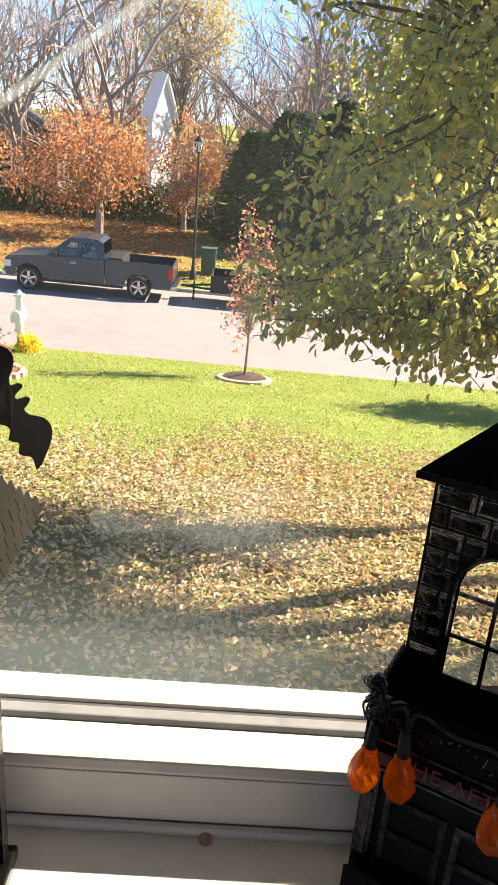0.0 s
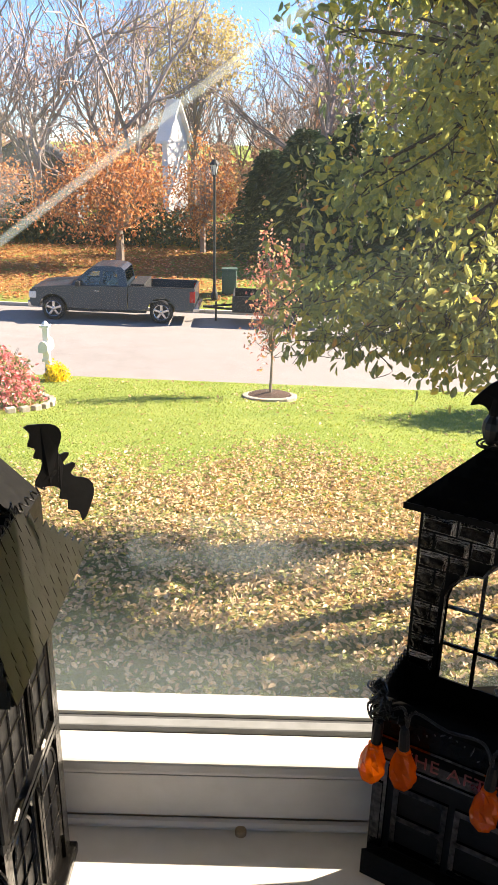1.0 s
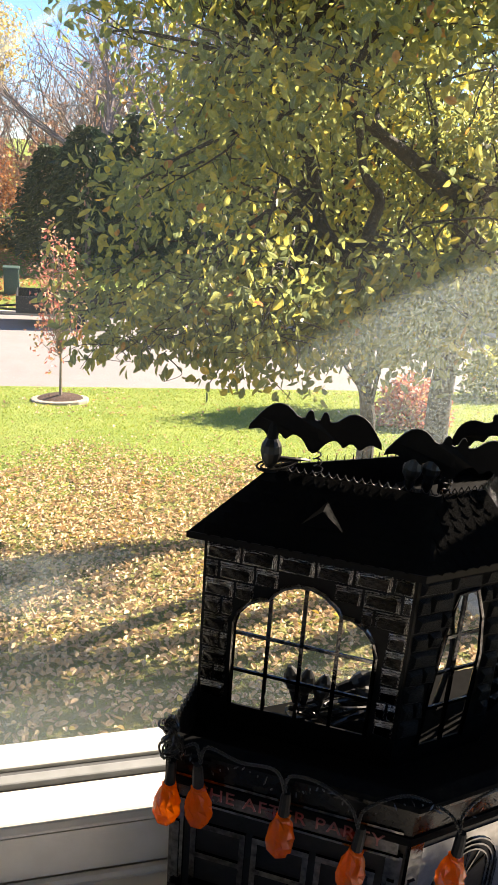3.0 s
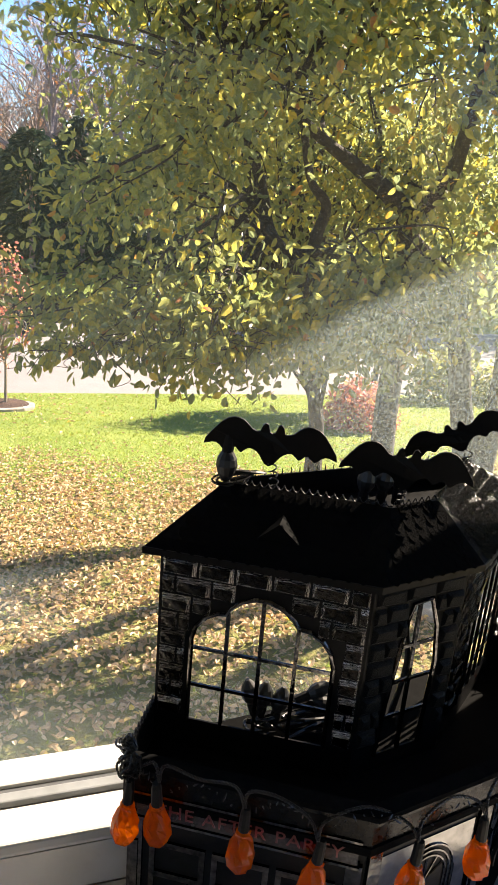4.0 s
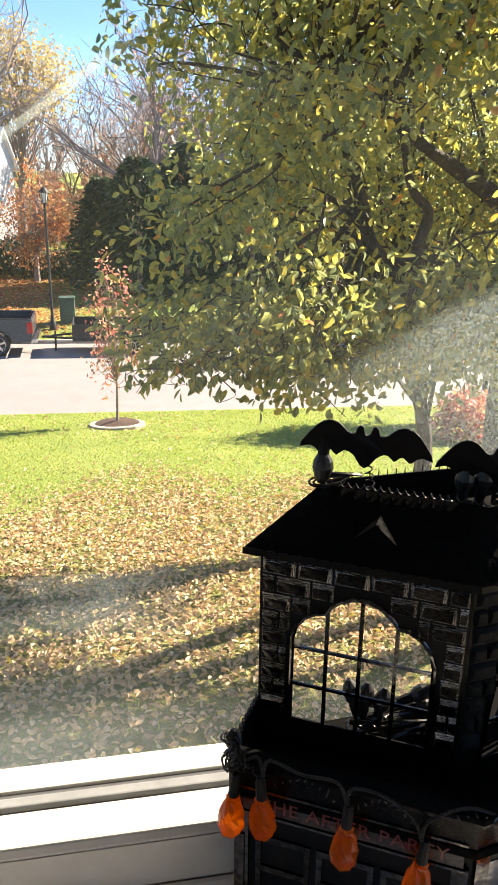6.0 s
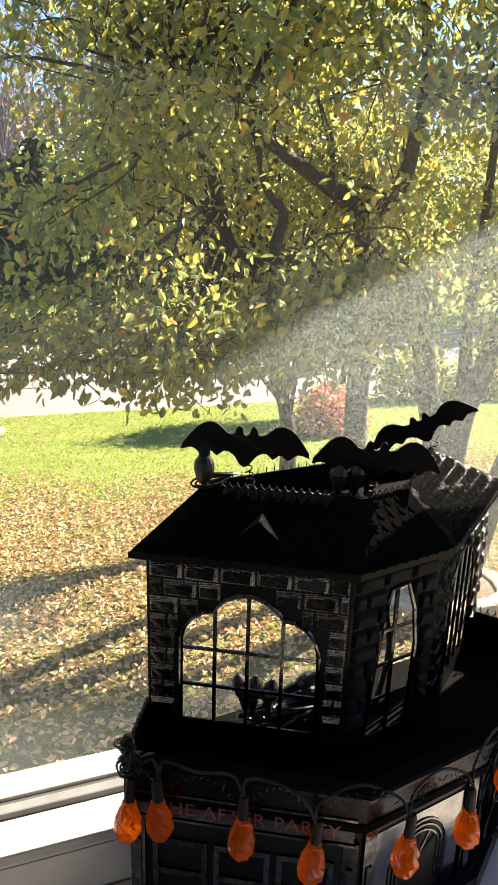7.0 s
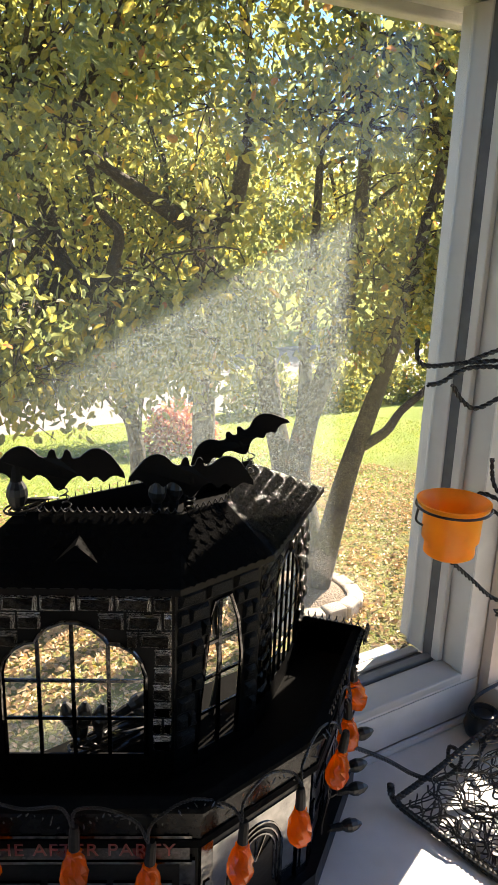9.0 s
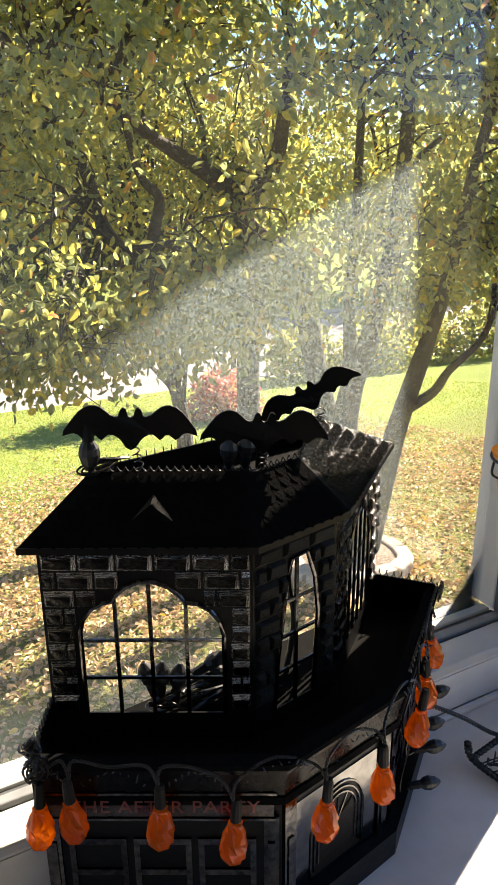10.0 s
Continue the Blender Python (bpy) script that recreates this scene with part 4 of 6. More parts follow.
def grow(geo, p, d, length, r, level, tips):
    q = p + d * length * 0.5 + rng.normal(size=3) * 0.05 * length
    e = p + d * length + rng.normal(size=3) * 0.06 * length
    geo.tube([tuple(p), tuple(q), tuple(e)], [r, r * 0.85, r * 0.68], 5 if level > 2 else 3, cap=False)
    if level == 0:
        tips.append(e)
        return
    for i in range(int(rng.integers(2, 4)) + (level > 2)):
        nd = d + rng.normal(size=3) * 0.42 + [0, 0, 0.12]
        nd /= np.linalg.norm(nd)
        start = e if i < 2 else q
        grow(geo, start, nd, length * rng.uniform(0.62, 0.82), r * 0.6, level - 1, tips)


models = []
for i in range(4):
    top = thing("bare_tree", (0, 0, 0), "tall grey leafless tree in the far woods", "tree", "bare trees of the far woods")
    g, tips = Geo(), []
    grow(g, np.array([0, 0, -0.3]), np.array([0.02 * i, 0, 1.0]), 4.3 + 0.5 * i, 0.2, 5, tips)
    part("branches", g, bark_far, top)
    t = np.array(tips)
    t = t[rng.random(len(t)) < (0.5, 0.15, 0.3, 0.08)[i]]
    c = np.repeat(t, 4, 0) + rng.normal(size=(len(t) * 4, 3)) * 0.25
    tagged(part("last_leaves", Geo().leaves(c, rand_dirs(len(c)), rand_dirs(len(c)), rng.uniform(0.12, 0.24, len(c)), rng.uniform(0.08, 0.14, len(c))), leaf_dry if i != 2 else leaf_oak, top), kind="stuff")
    models.append(top)
spots = []
for i in range(64):
    x, y = rng.uniform(-30, 34), rng.uniform(43, 84)
    if -5.6 < x * 55 / y < 3.4 or x < -3 and rng.random() < 0.35:
        continue
    spots.append((x, y))
spots += [(-6.6, 43.5), (-8.6, 46), (-11.5, 42.5), (-15.4, 43)]
low_spots = [(x * y / 55, y) for x, y in zip(np.linspace(-6.0, 5.0, 13), (66, 74, 62, 70, 78, 64, 72, 60, 76, 66, 70, 62, 74))]
for i, (x, y) in enumerate(spots + low_spots):
    m = pose(*on_ground(x, y), 0, 0, float(rng.uniform(0, 360)))
    if i >= len(spots):
        m = m @ Matrix.Scale(float(rng.uniform(0.62, 0.78)), 4)
    if i < 4:
        models[i].matrix_basis = m
        WORLD[models[i].name] = m
    else:
        copy_thing(models[i % 4], m)

for x, y, h, r in ((0.4, 38.5, 4.9, 1.7), (2.0, 37.0, 5.9, 2.2), (4.4, 38.5, 6.6, 2.5), (7.6, 38, 7.0, 2.5), (11, 39, 8.5, 2.3), (15, 40, 8.0, 2.3)):
    base = np.array(on_ground(x, y))
    fir = thing("evergreen", tuple(base), "dense dark green evergreen across the street", "tree", "evergreens across the street")
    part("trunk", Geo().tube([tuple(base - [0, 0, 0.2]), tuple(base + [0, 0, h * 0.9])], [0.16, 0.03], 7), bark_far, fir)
    k = 3600
    t = rng.random(k) ** 0.8
    a = rng.uniform(0, 2 * math.pi, k)
    rad = r * (1 - t) ** 0.5 * rng.uniform(0.55, 1.08, k) * (1 + 0.15 * np.sin(5 * a + 9 * t))
    c = base + np.stack([rad * np.cos(a), rad * np.sin(a), 0.1 + t * h], 1)
    dd = np.stack([np.cos(a), np.sin(a), -0.35 + 0 * a], 1) + rng.normal(size=(k, 3)) * 0.35
    tagged(part("boughs", Geo().leaves(c, dd, rand_dirs(k, 1), rng.uniform(0.22, 0.42, k), rng.uniform(0.1, 0.18, k)), needle, fir), kind="stuff")
# dark undergrowth at the foot of the woods
k = 26000
x, y = rng.uniform(-30, 26, k), rng.uniform(58, 70, k)
tall = 5.0 + 1.2 * np.sin(0.5 * x) + 1.0 * np.sin(1.7 * x + 1)
c = np.stack([x, y, ground_z(x, y) + tall * rng.random(k) ** 1.5], 1)
solid("far_thicket", Geo().leaves(c, rand_dirs(k), rand_dirs(k, 0.3), rng.uniform(0.25, 0.5, k), rng.uniform(0.12, 0.22, k)), leaf_dry, "brown and mauve thicket deep in the far woods", "thicket", kind="stuff")
k = 17000
x, y = rng.uniform(-24, 20, k), rng.uniform(40.2, 43.5, k)
c = np.stack([x, y, ground_z(x, y) + rng.uniform(0, 1, k) * (1.35 + 0.5 * np.sin(0.8 * x) + 0.3 * np.sin(2.7 * x))], 1)
solid("undergrowth", Geo().leaves(c, rand_dirs(k), rand_dirs(k, 0.5), rng.uniform(0.2, 0.4, k), rng.uniform(0.1, 0.2, k)), needle, "dark shrubs at the edge of the woods", "shrubs", kind="stuff")


def house_far(x, y, w, depth, h, peak, wall_m, label, turn=0, roof_m=roof_dark):
    b = on_ground(x, y)
    top = thing("house", pose(*b, 0, 0, turn), label, "house")
    g = Geo().prism([(0, -0.5), (w, -0.5), (w, h), (w / 2, h + peak), (0, h)], 0, depth, lambda u, v, e: Vector((u, e, v)))
    part("wall", g, wall_m, top, local=True)
    g = Geo()
    for a, bb in (((-0.25, h - 0.35 * peak / w), (w / 2, h + peak + 0.05)), ((w + 0.25, h - 0.35 * peak / w), (w / 2, h + peak + 0.05))):
        g.prism([a, bb, (bb[0], bb[1] + 0.14), (a[0], a[1] + 0.14)], -0.25, depth + 0.25, lambda u, v, e: Vector((u, e, v)))
    part("roof", g, roof_m, top, local=True)
    for u, v in ((w * 0.5, h * 0.28), (w * 0.5, h * 0.72)):
        win = part("window", Geo().box((u - 0.45, -0.06, v - 0.65), (u + 0.45, 0.02, v + 0.65), bevel=0.02), house_white, top, local=True)
        part("pane", Geo().box((u - 0.36, -0.075, v - 0.56), (u + 0.36, -0.05, v - 0.03)).box((u - 0.36, -0.075, v + 0.03), (u + 0.36, -0.05, v + 0.56)), truck_glass, win, local=True)
    return top


white_house = house_far(-5.05, 43.4, 1.9, 0.35, 5.2, 1.7, house_white, "white gabled house glimpsed between the trees", 62, house_white)
for ob in [o for o in white_house.children_recursive if o.name.startswith(("window", "pane"))]:
    bpy.data.objects.remove(ob)
house_far(-17.0, 47.0, 6.0, 9, 3.0, 1.6, house_grey, "grey house behind the trees across the street", 8)

# street lamp
lx, ly = -1.71, 29.6
lz = float(ground_z(lx, ly))
lamp = thing("street_lamp", (lx, ly, lz), "tall black street lamp with a lantern head", "street lamp")
H = 5.15
g = Geo().lathe([(0.13, 0), (0.13, 0.25), (0.09, 0.32), (0.055, 0.6), (0.045, H - 0.62), (0.07, H - 0.6), (0.07, H - 0.55)], 12, Matrix.Translation((lx, ly, lz)))
part("post", g, lamp_black, lamp, smooth=True)
g = Geo()
for i in range(6):
    a = math.pi / 3 * i
    g.tube([(lx + 0.08 * math.cos(a), ly + 0.08 * math.sin(a), lz + H - 0.55), (lx + 0.17 * math.cos(a), ly + 0.17 * math.sin(a), lz + H - 0.2)], 0.013, 5)
part("cage", g, lamp_black, lamp)
part("glass", Geo().lathe([(0.07, H - 0.55), (0.155, H - 0.2)], 6, Matrix.Translation((lx, ly, lz))), lamp_pane, lamp, "pale lantern glass")
part("cap", Geo().lathe([(0.20, H - 0.2), (0.19, H - 0.16), (0.07, H - 0.03), (0.02, H), (0.015, H + 0.08)], 12, Matrix.Translation((lx, ly, lz))), lamp_black, lamp)

# utility box
bx, by = -1.17, 30.2
bz = float(ground_z(bx, by))
ub = thing("utility_box", (bx, by, bz), "green metal utility cabinet on the far verge", "utility box")
part("body", Geo().box((bx - 0.28, by, bz - 0.1), (bx + 0.28, by + 0.5, bz + 0.95), bevel=0.02), box_green, ub)
part("lid", Geo().box((bx - 0.31, by - 0.03, bz + 0.95), (bx + 0.31, by + 0.53, bz + 1.03), bevel=0.02), box_green, ub)
part("door", Geo().box((bx - 0.23, by - 0.02, bz + 0.08), (bx + 0.23, by, bz + 0.88), bevel=0.008), box_green, ub)

# mailbox
mx, my = -4.95, 17.3
mz = float(ground_z(mx, my))
mail = thing("mailbox", (mx, my, mz), "white post-mounted mailbox by the kerb", "mailbox")
part("post", Geo().box((mx - 0.065, my - 0.065, mz - 0.2), (mx + 0.065, my + 0.065, mz + 1.28), bevel=0.012), mail_white, mail)
part("post_cap", Geo().box((mx - 0.11, my - 0.11, mz + 1.28), (mx + 0.11, my + 0.11, mz + 1.33), bevel=0.012).lathe([(0.07, 1.33), (0.08, 1.36), (0.02, 1.42)], 8, Matrix.Translation((mx, my, mz))), mail_white, mail)
g = Geo().prism([(-0.17, 0.68), (0.06, 0.68), (0.06, 0.84), (0.02, 0.93), (-0.05, 0.96), (-0.12, 0.93), (-0.17, 0.84)], -0.15, 0.42, lambda u, v, e: Vector((mx + u, my + e, mz + v)))
part("box", g, mail_white, mail)
part("bracket", Geo().box((mx - 0.12, my - 0.08, mz + 0.45), (mx + 0.05, my + 0.08, mz + 0.52), bevel=0.01).box((mx - 0.09, my - 0.05, mz + 0.5), (mx - 0.03, my + 0.05, mz + 0.69)), mail_white, mail)

# ---- pickup and trailer ----
TRUCK = pose(-7.86, 25.93, float(road_z(-7.86, 26.5)), 0, 1.15, 0)
truck = thing("pickup_truck", TRUCK, "dark blue-grey extended-cab pickup parked at the far kerb", "pickup truck")


def arc(cx, cz, r, a0, a1, n=10):
    return [(cx + r * math.cos(radians(a0 + (a1 - a0) * i / n)), cz + r * math.sin(radians(a0 + (a1 - a0) * i / n))) for i in range(n + 1)]


def side(u, v, e):
    return Vector((u, e, v))


WF, WR, TW = 0.80, 4.53, 1.95
front = [(0.06, 0.48), (0.0, 0.62), (0.02, 1.02), (0.10, 1.10), (0.5, 1.16), (1.42, 1.23), (3.36, 1.23), (3.36, 0.44), *arc(WF, 0.42, 0.49, 5, 175)]
part("body", Geo().prism(front, 0, TW, side), truck_paint, truck, local=True)
bed_side = [(3.385, 0.44), (3.385, 1.25), (5.60, 1.25), (5.66, 1.18), (5.68, 0.62), (5.6, 0.5), (5.06, 0.46), *arc(WR, 0.42, 0.49, 8, 172)]
bedp = part("cargo_bed", Geo().prism(bed_side, 0, 0.07, side).prism(bed_side, TW - 0.07, TW, side).box((3.39, 0.07, 0.72), (5.6, TW - 0.07, 0.76)).box((3.385, 0.07, 0.6), (3.43, TW - 0.07, 1.25)), truck_paint, truck, local=True)
part("tailgate", Geo().box((5.61, 0.075, 0.66), (5.67, TW - 0.075, 1.24), bevel=0.015), truck_paint, bedp, local=True)
cab = [(1.42, 1.232), (2.02, 1.76), (2.22, 1.86), (2.75, 1.89), (3.12, 1.86), (3.26, 1.76), (3.36, 1.232)]
HOLES = ([(1.66, 1.28), (2.08, 1.70), (2.42, 1.72), (2.42, 1.27)], [(2.52, 1.27), (2.52, 1.72), (2.98, 1.71), (3.04, 1.27)])


def tucked(geo):
    """Lean the sides of the cab inward towards the roof."""
    geo.v = [(p[0], 0.975 + (p[1] - 0.975) * (1 - 0.13 * max(0, p[2] - 1.232) / 0.65), p[2]) for p in geo.v]
    return geo


g = Geo()
for y0, y1 in ((0.10, 0.14), (TW - 0.14, TW - 0.10)):
    g.sheet(cab, HOLES, side, y0, y1)
g.prism([(2.02, 1.76), (2.22, 1.86), (2.75, 1.89), (3.12, 1.86), (3.26, 1.76), (3.22, 1.75), (2.75, 1.84), (2.22, 1.81)], 0.12, TW - 0.12, side)
g.box((3.27, 0.12, 1.232), (3.34, TW - 0.12, 1.34))
cabp = part("cab", tucked(g), truck_paint, truck, local=True)
for y0 in (0.28, 1.12):
    part("seat", Geo().box((2.45, y0, 1.235), (2.62, y0 + 0.5, 1.52), bevel=0.05).box((2.49, y0 + 0.13, 1.52), (2.58, y0 + 0.37, 1.66), bevel=0.03), truck_trim, cabp, local=True)
part("steering_wheel", Geo().tube([(1.92 + 0.06 * math.sin(t), 0.5 + 0.18 * math.cos(t), 1.33 + 0.15 * math.sin(t)) for t in np.linspace(0, 6.2832, 20)], 0.014, 5), truck_trim, cabp, local=True)
for poly in HOLES:
    for y0 in (0.115, TW - 0.125):
        part("side_window", tucked(Geo().prism(poly, y0, y0 + 0.008, side)), cab_glass, cabp, local=True)
part("windshield", Geo().add([(1.47, 0.2, 1.29), (1.47, TW - 0.2, 1.29), (2.0, TW - 0.26, 1.755), (2.0, 0.26, 1.755), (1.48, 0.2, 1.285), (1.48, TW - 0.2, 1.285), (2.01, TW - 0.26, 1.75), (2.01, 0.26, 1.75)], [(0, 1, 2, 3), (4, 7, 6, 5), (0, 4, 5, 1), (1, 5, 6, 2), (2, 6, 7, 3), (3, 7, 4, 0)]), cab_glass, cabp, local=True)
part("rear_window", Geo().box((3.29, 0.22, 1.345), (3.30, TW - 0.22, 1.72)), cab_glass, cabp, local=True)
part("front_bumper", Geo().box((-0.09, 0.04, 0.42), (0.12, TW - 0.04, 0.64), bevel=0.04), chrome, truck, local=True)
part("rear_bumper", Geo().box((5.60, 0.06, 0.42), (5.82, TW - 0.06, 0.60), bevel=0.03), chrome, truck, local=True)
part("grille", Geo().box((-0.03, 0.42, 0.68), (0.05, TW - 0.42, 1.0), bevel=0.02), chrome, truck, local=True)
for y0 in (-0.008, TW - 0.36):
    part("headlight", Geo().box((-0.02, y0, 0.74), (0.24, y0 + 0.37, 0.98), bevel=0.03), lamp_clear, truck, local=True)
for y0 in (-0.008, TW - 0.10):
    part("tail_light", Geo().box((5.50, y0, 0.78), (5.685, y0 + 0.108, 1.16), bevel=0.02), lamp_red, truck, local=True)
part("sill_trim", Geo().box((1.30, -0.03, 0.36), (4.02, 0.03, 0.44), bevel=0.015), truck_trim, truck, local=True)
part("door_seam", Geo().box((1.47, -0.003, 0.50), (1.485, 0.003, 1.23)).box((2.46, -0.003, 0.50), (2.475, 0.003, 1.23)).box((3.05, -0.003, 0.50), (3.065, 0.003, 1.23)), truck_trim, truck, local=True)
part("door_handle", Geo().box((2.22, -0.03, 1.05), (2.42, 0.0, 1.09), bevel=0.01), chrome, truck, local=True)
part("mirror", Geo().box((1.62, -0.2, 1.22), (1.78, 0.06, 1.40), bevel=0.03), truck_trim, truck, local=True)
part("bed_rail", Geo().box((3.4, -0.004, 1.25), (5.58, 0.075, 1.275), bevel=0.008), truck_trim, bedp, local=True)
part("tool_chest", Geo().box((3.45, 0.1, 0.76), (3.95, TW - 0.1, 1.34), bevel=0.02), truck_trim, bedp, local=True)
for cx in (WF, WR):
    for cy, s in ((0.02, 1), (TW - 0.27, -1)):
        m = Matrix.Translation((cx, cy + 0.125, 0.40)) @ Euler((radians(90), 0, 0)).to_matrix().to_4x4()
        wheel = part("wheel", Geo().lathe([(0.28, -0.12), (0.36, -0.125), (0.40, -0.09), (0.405, 0), (0.40, 0.09), (0.36, 0.125), (0.28, 0.12), (0.28, 0.0)], 26, m), truck_trim, truck, smooth=True, local=True)
        g = Geo().tube([m @ Vector((0.265 * math.cos(a), 0.265 * math.sin(a), 0.105)) for a in np.linspace(0, 2 * math.pi, 27)], 0.02, 6).lathe([(0.07, 0.04), (0.065, 0.11), (0.03, 0.12)], 12, m)
        for i in range(5):
            g.box((-0.045, 0.04, 0.05), (0.045, 0.262, 0.10), m @ Matrix.Rotation(2 * math.pi * i / 5, 4, "Z"), bevel=0.012)
        part("hub_well", Geo().lathe([(0.25, 0.03), (0.25, 0.055), (0.03, 0.05)], 20, m), truck_trim, wheel, local=True)
        part("rim", g, chrome, wheel, "bright five-spoke alloy rim", local=True)
part("wheel_well", Geo().box((0.4, 0.2, 0.4), (1.2, TW - 0.2, 0.85)).box((4.1, 0.2, 0.4), (4.95, TW - 0.2, 0.85)), truck_trim, truck, local=True)

TR = pose(-1.95, 26.0, float(road_z(-1.95, 26.8)), 0, 1.15, 0)
trailer = thing("utility_trailer", TR, "dark low utility trailer hitched behind the pickup", "trailer")
part("drawbar", Geo().tube([(0.0, 0.9, 0.5), (1.1, 0.45, 0.52)], 0.04, 6).tube([(0.0, 0.9, 0.5), (1.1, 1.4, 0.52)], 0.04, 6).tube([(0.45, 0.9, 0.0), (0.45, 0.9, 0.7)], 0.035, 6), truck_trim, trailer, local=True)
part("deck", Geo().box((1.05, 0.1, 0.48), (4.6, 1.8, 0.56), bevel=0.01), truck_trim, trailer, local=True)
for lo, hi in (((1.05, 0.1, 0.56), (4.6, 0.14, 1.05)), ((1.05, 1.76, 0.56), (4.6, 1.8, 1.05)), ((1.05, 0.15, 0.56), (1.09, 1.75, 1.05))):
    part("side_panel", Geo().box(lo, hi, bevel=0.008), truck_trim, trailer, local=True)
for cy in (-0.02, 1.72):
    m = Matrix.Translation((3.0, cy + 0.1, 0.33)) @ Euler((radians(90), 0, 0)).to_matrix().to_4x4()
    wh = part("wheel", Geo().lathe([(0.2, -0.09), (0.31, -0.1), (0.33, 0), (0.31, 0.1), (0.2, 0.09)], 20, m), truck_trim, trailer, local=True)
    part("rim", Geo().lathe([(0.2, 0.05), (0.19, 0.095), (0.05, 0.07)], 16, m), chrome, wh, local=True)

# ---- the black tin house ----
TIN = pose(0.431, -0.09, 0, 0, 0, 6)
PLAN = [Vector(p) for p in ((-0.162, 0.055), (-0.017, -0.05), (0.082, -0.042), (0.23, 0.055))]
RUN = [(PLAN[i + 1] - PLAN[i]).length for i in range(3)]


def face(i, off=0.0):
    """A point of wall i: s along it, z up, e outward from the wall plane set off by off."""
    a, d = PLAN[i], (PLAN[i + 1] - PLAN[i]).normalized()
    nrm = Vector((d.y, -d.x))

    def place(s, z, e=0.0):
        p = a + d * s + nrm * (off + e)
        return Vector((p.x, p.y, z))

    return place


def ring(off, back=0.0):
    """Corners of the plan set off outward; the ends run square to their walls."""
    out = [face(0, off)(-back, 0).xy]
    for i in (0, 1):
        a, b = face(i, off), face(i + 1, off)
        p, d, q, e = a(0, 0).xy, (a(1, 0) - a(0, 0)).xy, b(0, 0).xy, (b(1, 0) - b(0, 0)).xy
        t = ((q - p).x * e.y - (q - p).y * e.x) / (d.x * e.y - d.y * e.x)
        out.append(p + d * t)
    return out + [face(2, off)(RUN[2] + back, 0).xy]


def band(geo, off0, off1, z0, z1, sides=(0, 1, 2)):
    """A strip round the three walls between two offsets and two heights."""
    a, b = ring(off0), ring(off1)
    for i in sides:
        lo = [(a[i].x, a[i].y, z0), (a[i + 1].x, a[i + 1].y, z0), (b[i + 1].x, b[i + 1].y, z0), (b[i].x, b[i].y, z0)]
        geo.add(lo + [(x, y, z1) for x, y, _ in lo], [(0, 3, 2, 1), (4, 5, 6, 7), (0, 1, 5, 4), (1, 2, 6, 5), (2, 3, 7, 6), (3, 0, 4, 7)])
    return geo


def coil(geo, pts, r, pitch, wire):
    """Curled wire cresting along a line."""
    path, x = [], 0.0
    for a, b in zip(pts, pts[1:]):
        a, b = Vector(a), Vector(b)
        d, length = (b - a).normalized(), (b - a).length
        for i in range(max(2, int(length / pitch * 9))):
            w = 2 * math.pi * i / 9
            path.append(a + d * (i * pitch / 9 + 0.4 * r * math.sin(w)) + Vector((0, 0, r - r * math.cos(w))) + Vector((-d.y, d.x, 0)) * 0.25 * r * math.sin(w))
    return geo.tube(path, wire, 4)


tin = thing("tin_house", TIN, "glossy black embossed tin Halloween house with arched windows", "decoration house")
Z1, ZE, ZP = 0.158, 0.357, 0.196
arch0 = [(0.031, 0.187), (0.031, 0.272), (0.034, 0.284), (0.042, 0.294), (0.052, 0.300), (0.060, 0.301), (0.064, 0.308), (0.072, 0.315), (0.084, 0.320), (0.096, 0.320), (0.108, 0.315), (0.118, 0.306), (0.122, 0.300), (0.132, 0.299), (0.143, 0.292), (0.151, 0.281), (0.154, 0.268), (0.154, 0.187)]
arch1 = [(0.024, 0.176), (0.028, 0.230), (0.036, 0.290), (0.043, 0.326), (0.062, 0.328), (0.072, 0.300), (0.077, 0.262), (0.073, 0.176)]
arch2 = [(0.040, 0.184), (0.040, 0.275), (0.050, 0.298), (0.070, 0.314), (0.090, 0.319), (0.110, 0.312), (0.128, 0.296), (0.138, 0.272), (0.138, 0.184)]
arches = [arch0, arch1, arch2]
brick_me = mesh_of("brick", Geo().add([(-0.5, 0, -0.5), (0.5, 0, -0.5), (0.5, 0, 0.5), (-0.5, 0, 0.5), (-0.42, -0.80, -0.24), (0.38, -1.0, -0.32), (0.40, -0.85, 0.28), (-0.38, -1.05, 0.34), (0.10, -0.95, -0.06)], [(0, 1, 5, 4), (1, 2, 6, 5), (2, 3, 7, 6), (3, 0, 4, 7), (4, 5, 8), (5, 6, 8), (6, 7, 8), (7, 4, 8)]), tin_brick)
brick_me.materials.append(tin_edge_glint)
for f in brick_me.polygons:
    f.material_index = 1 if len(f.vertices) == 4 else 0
# copy for wall 1, its dimmer light put into a blacker material
shaded_brick_me = brick_me.copy()
shaded_brick_me.materials.clear()
shaded_brick_me.materials.append(tin_black)
for f in shaded_brick_me.polygons:
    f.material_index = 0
# copy for wall 2, without the painted bevel highlights
sheer_brick_me = shaded_brick_me.copy()
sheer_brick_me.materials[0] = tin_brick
walls = []
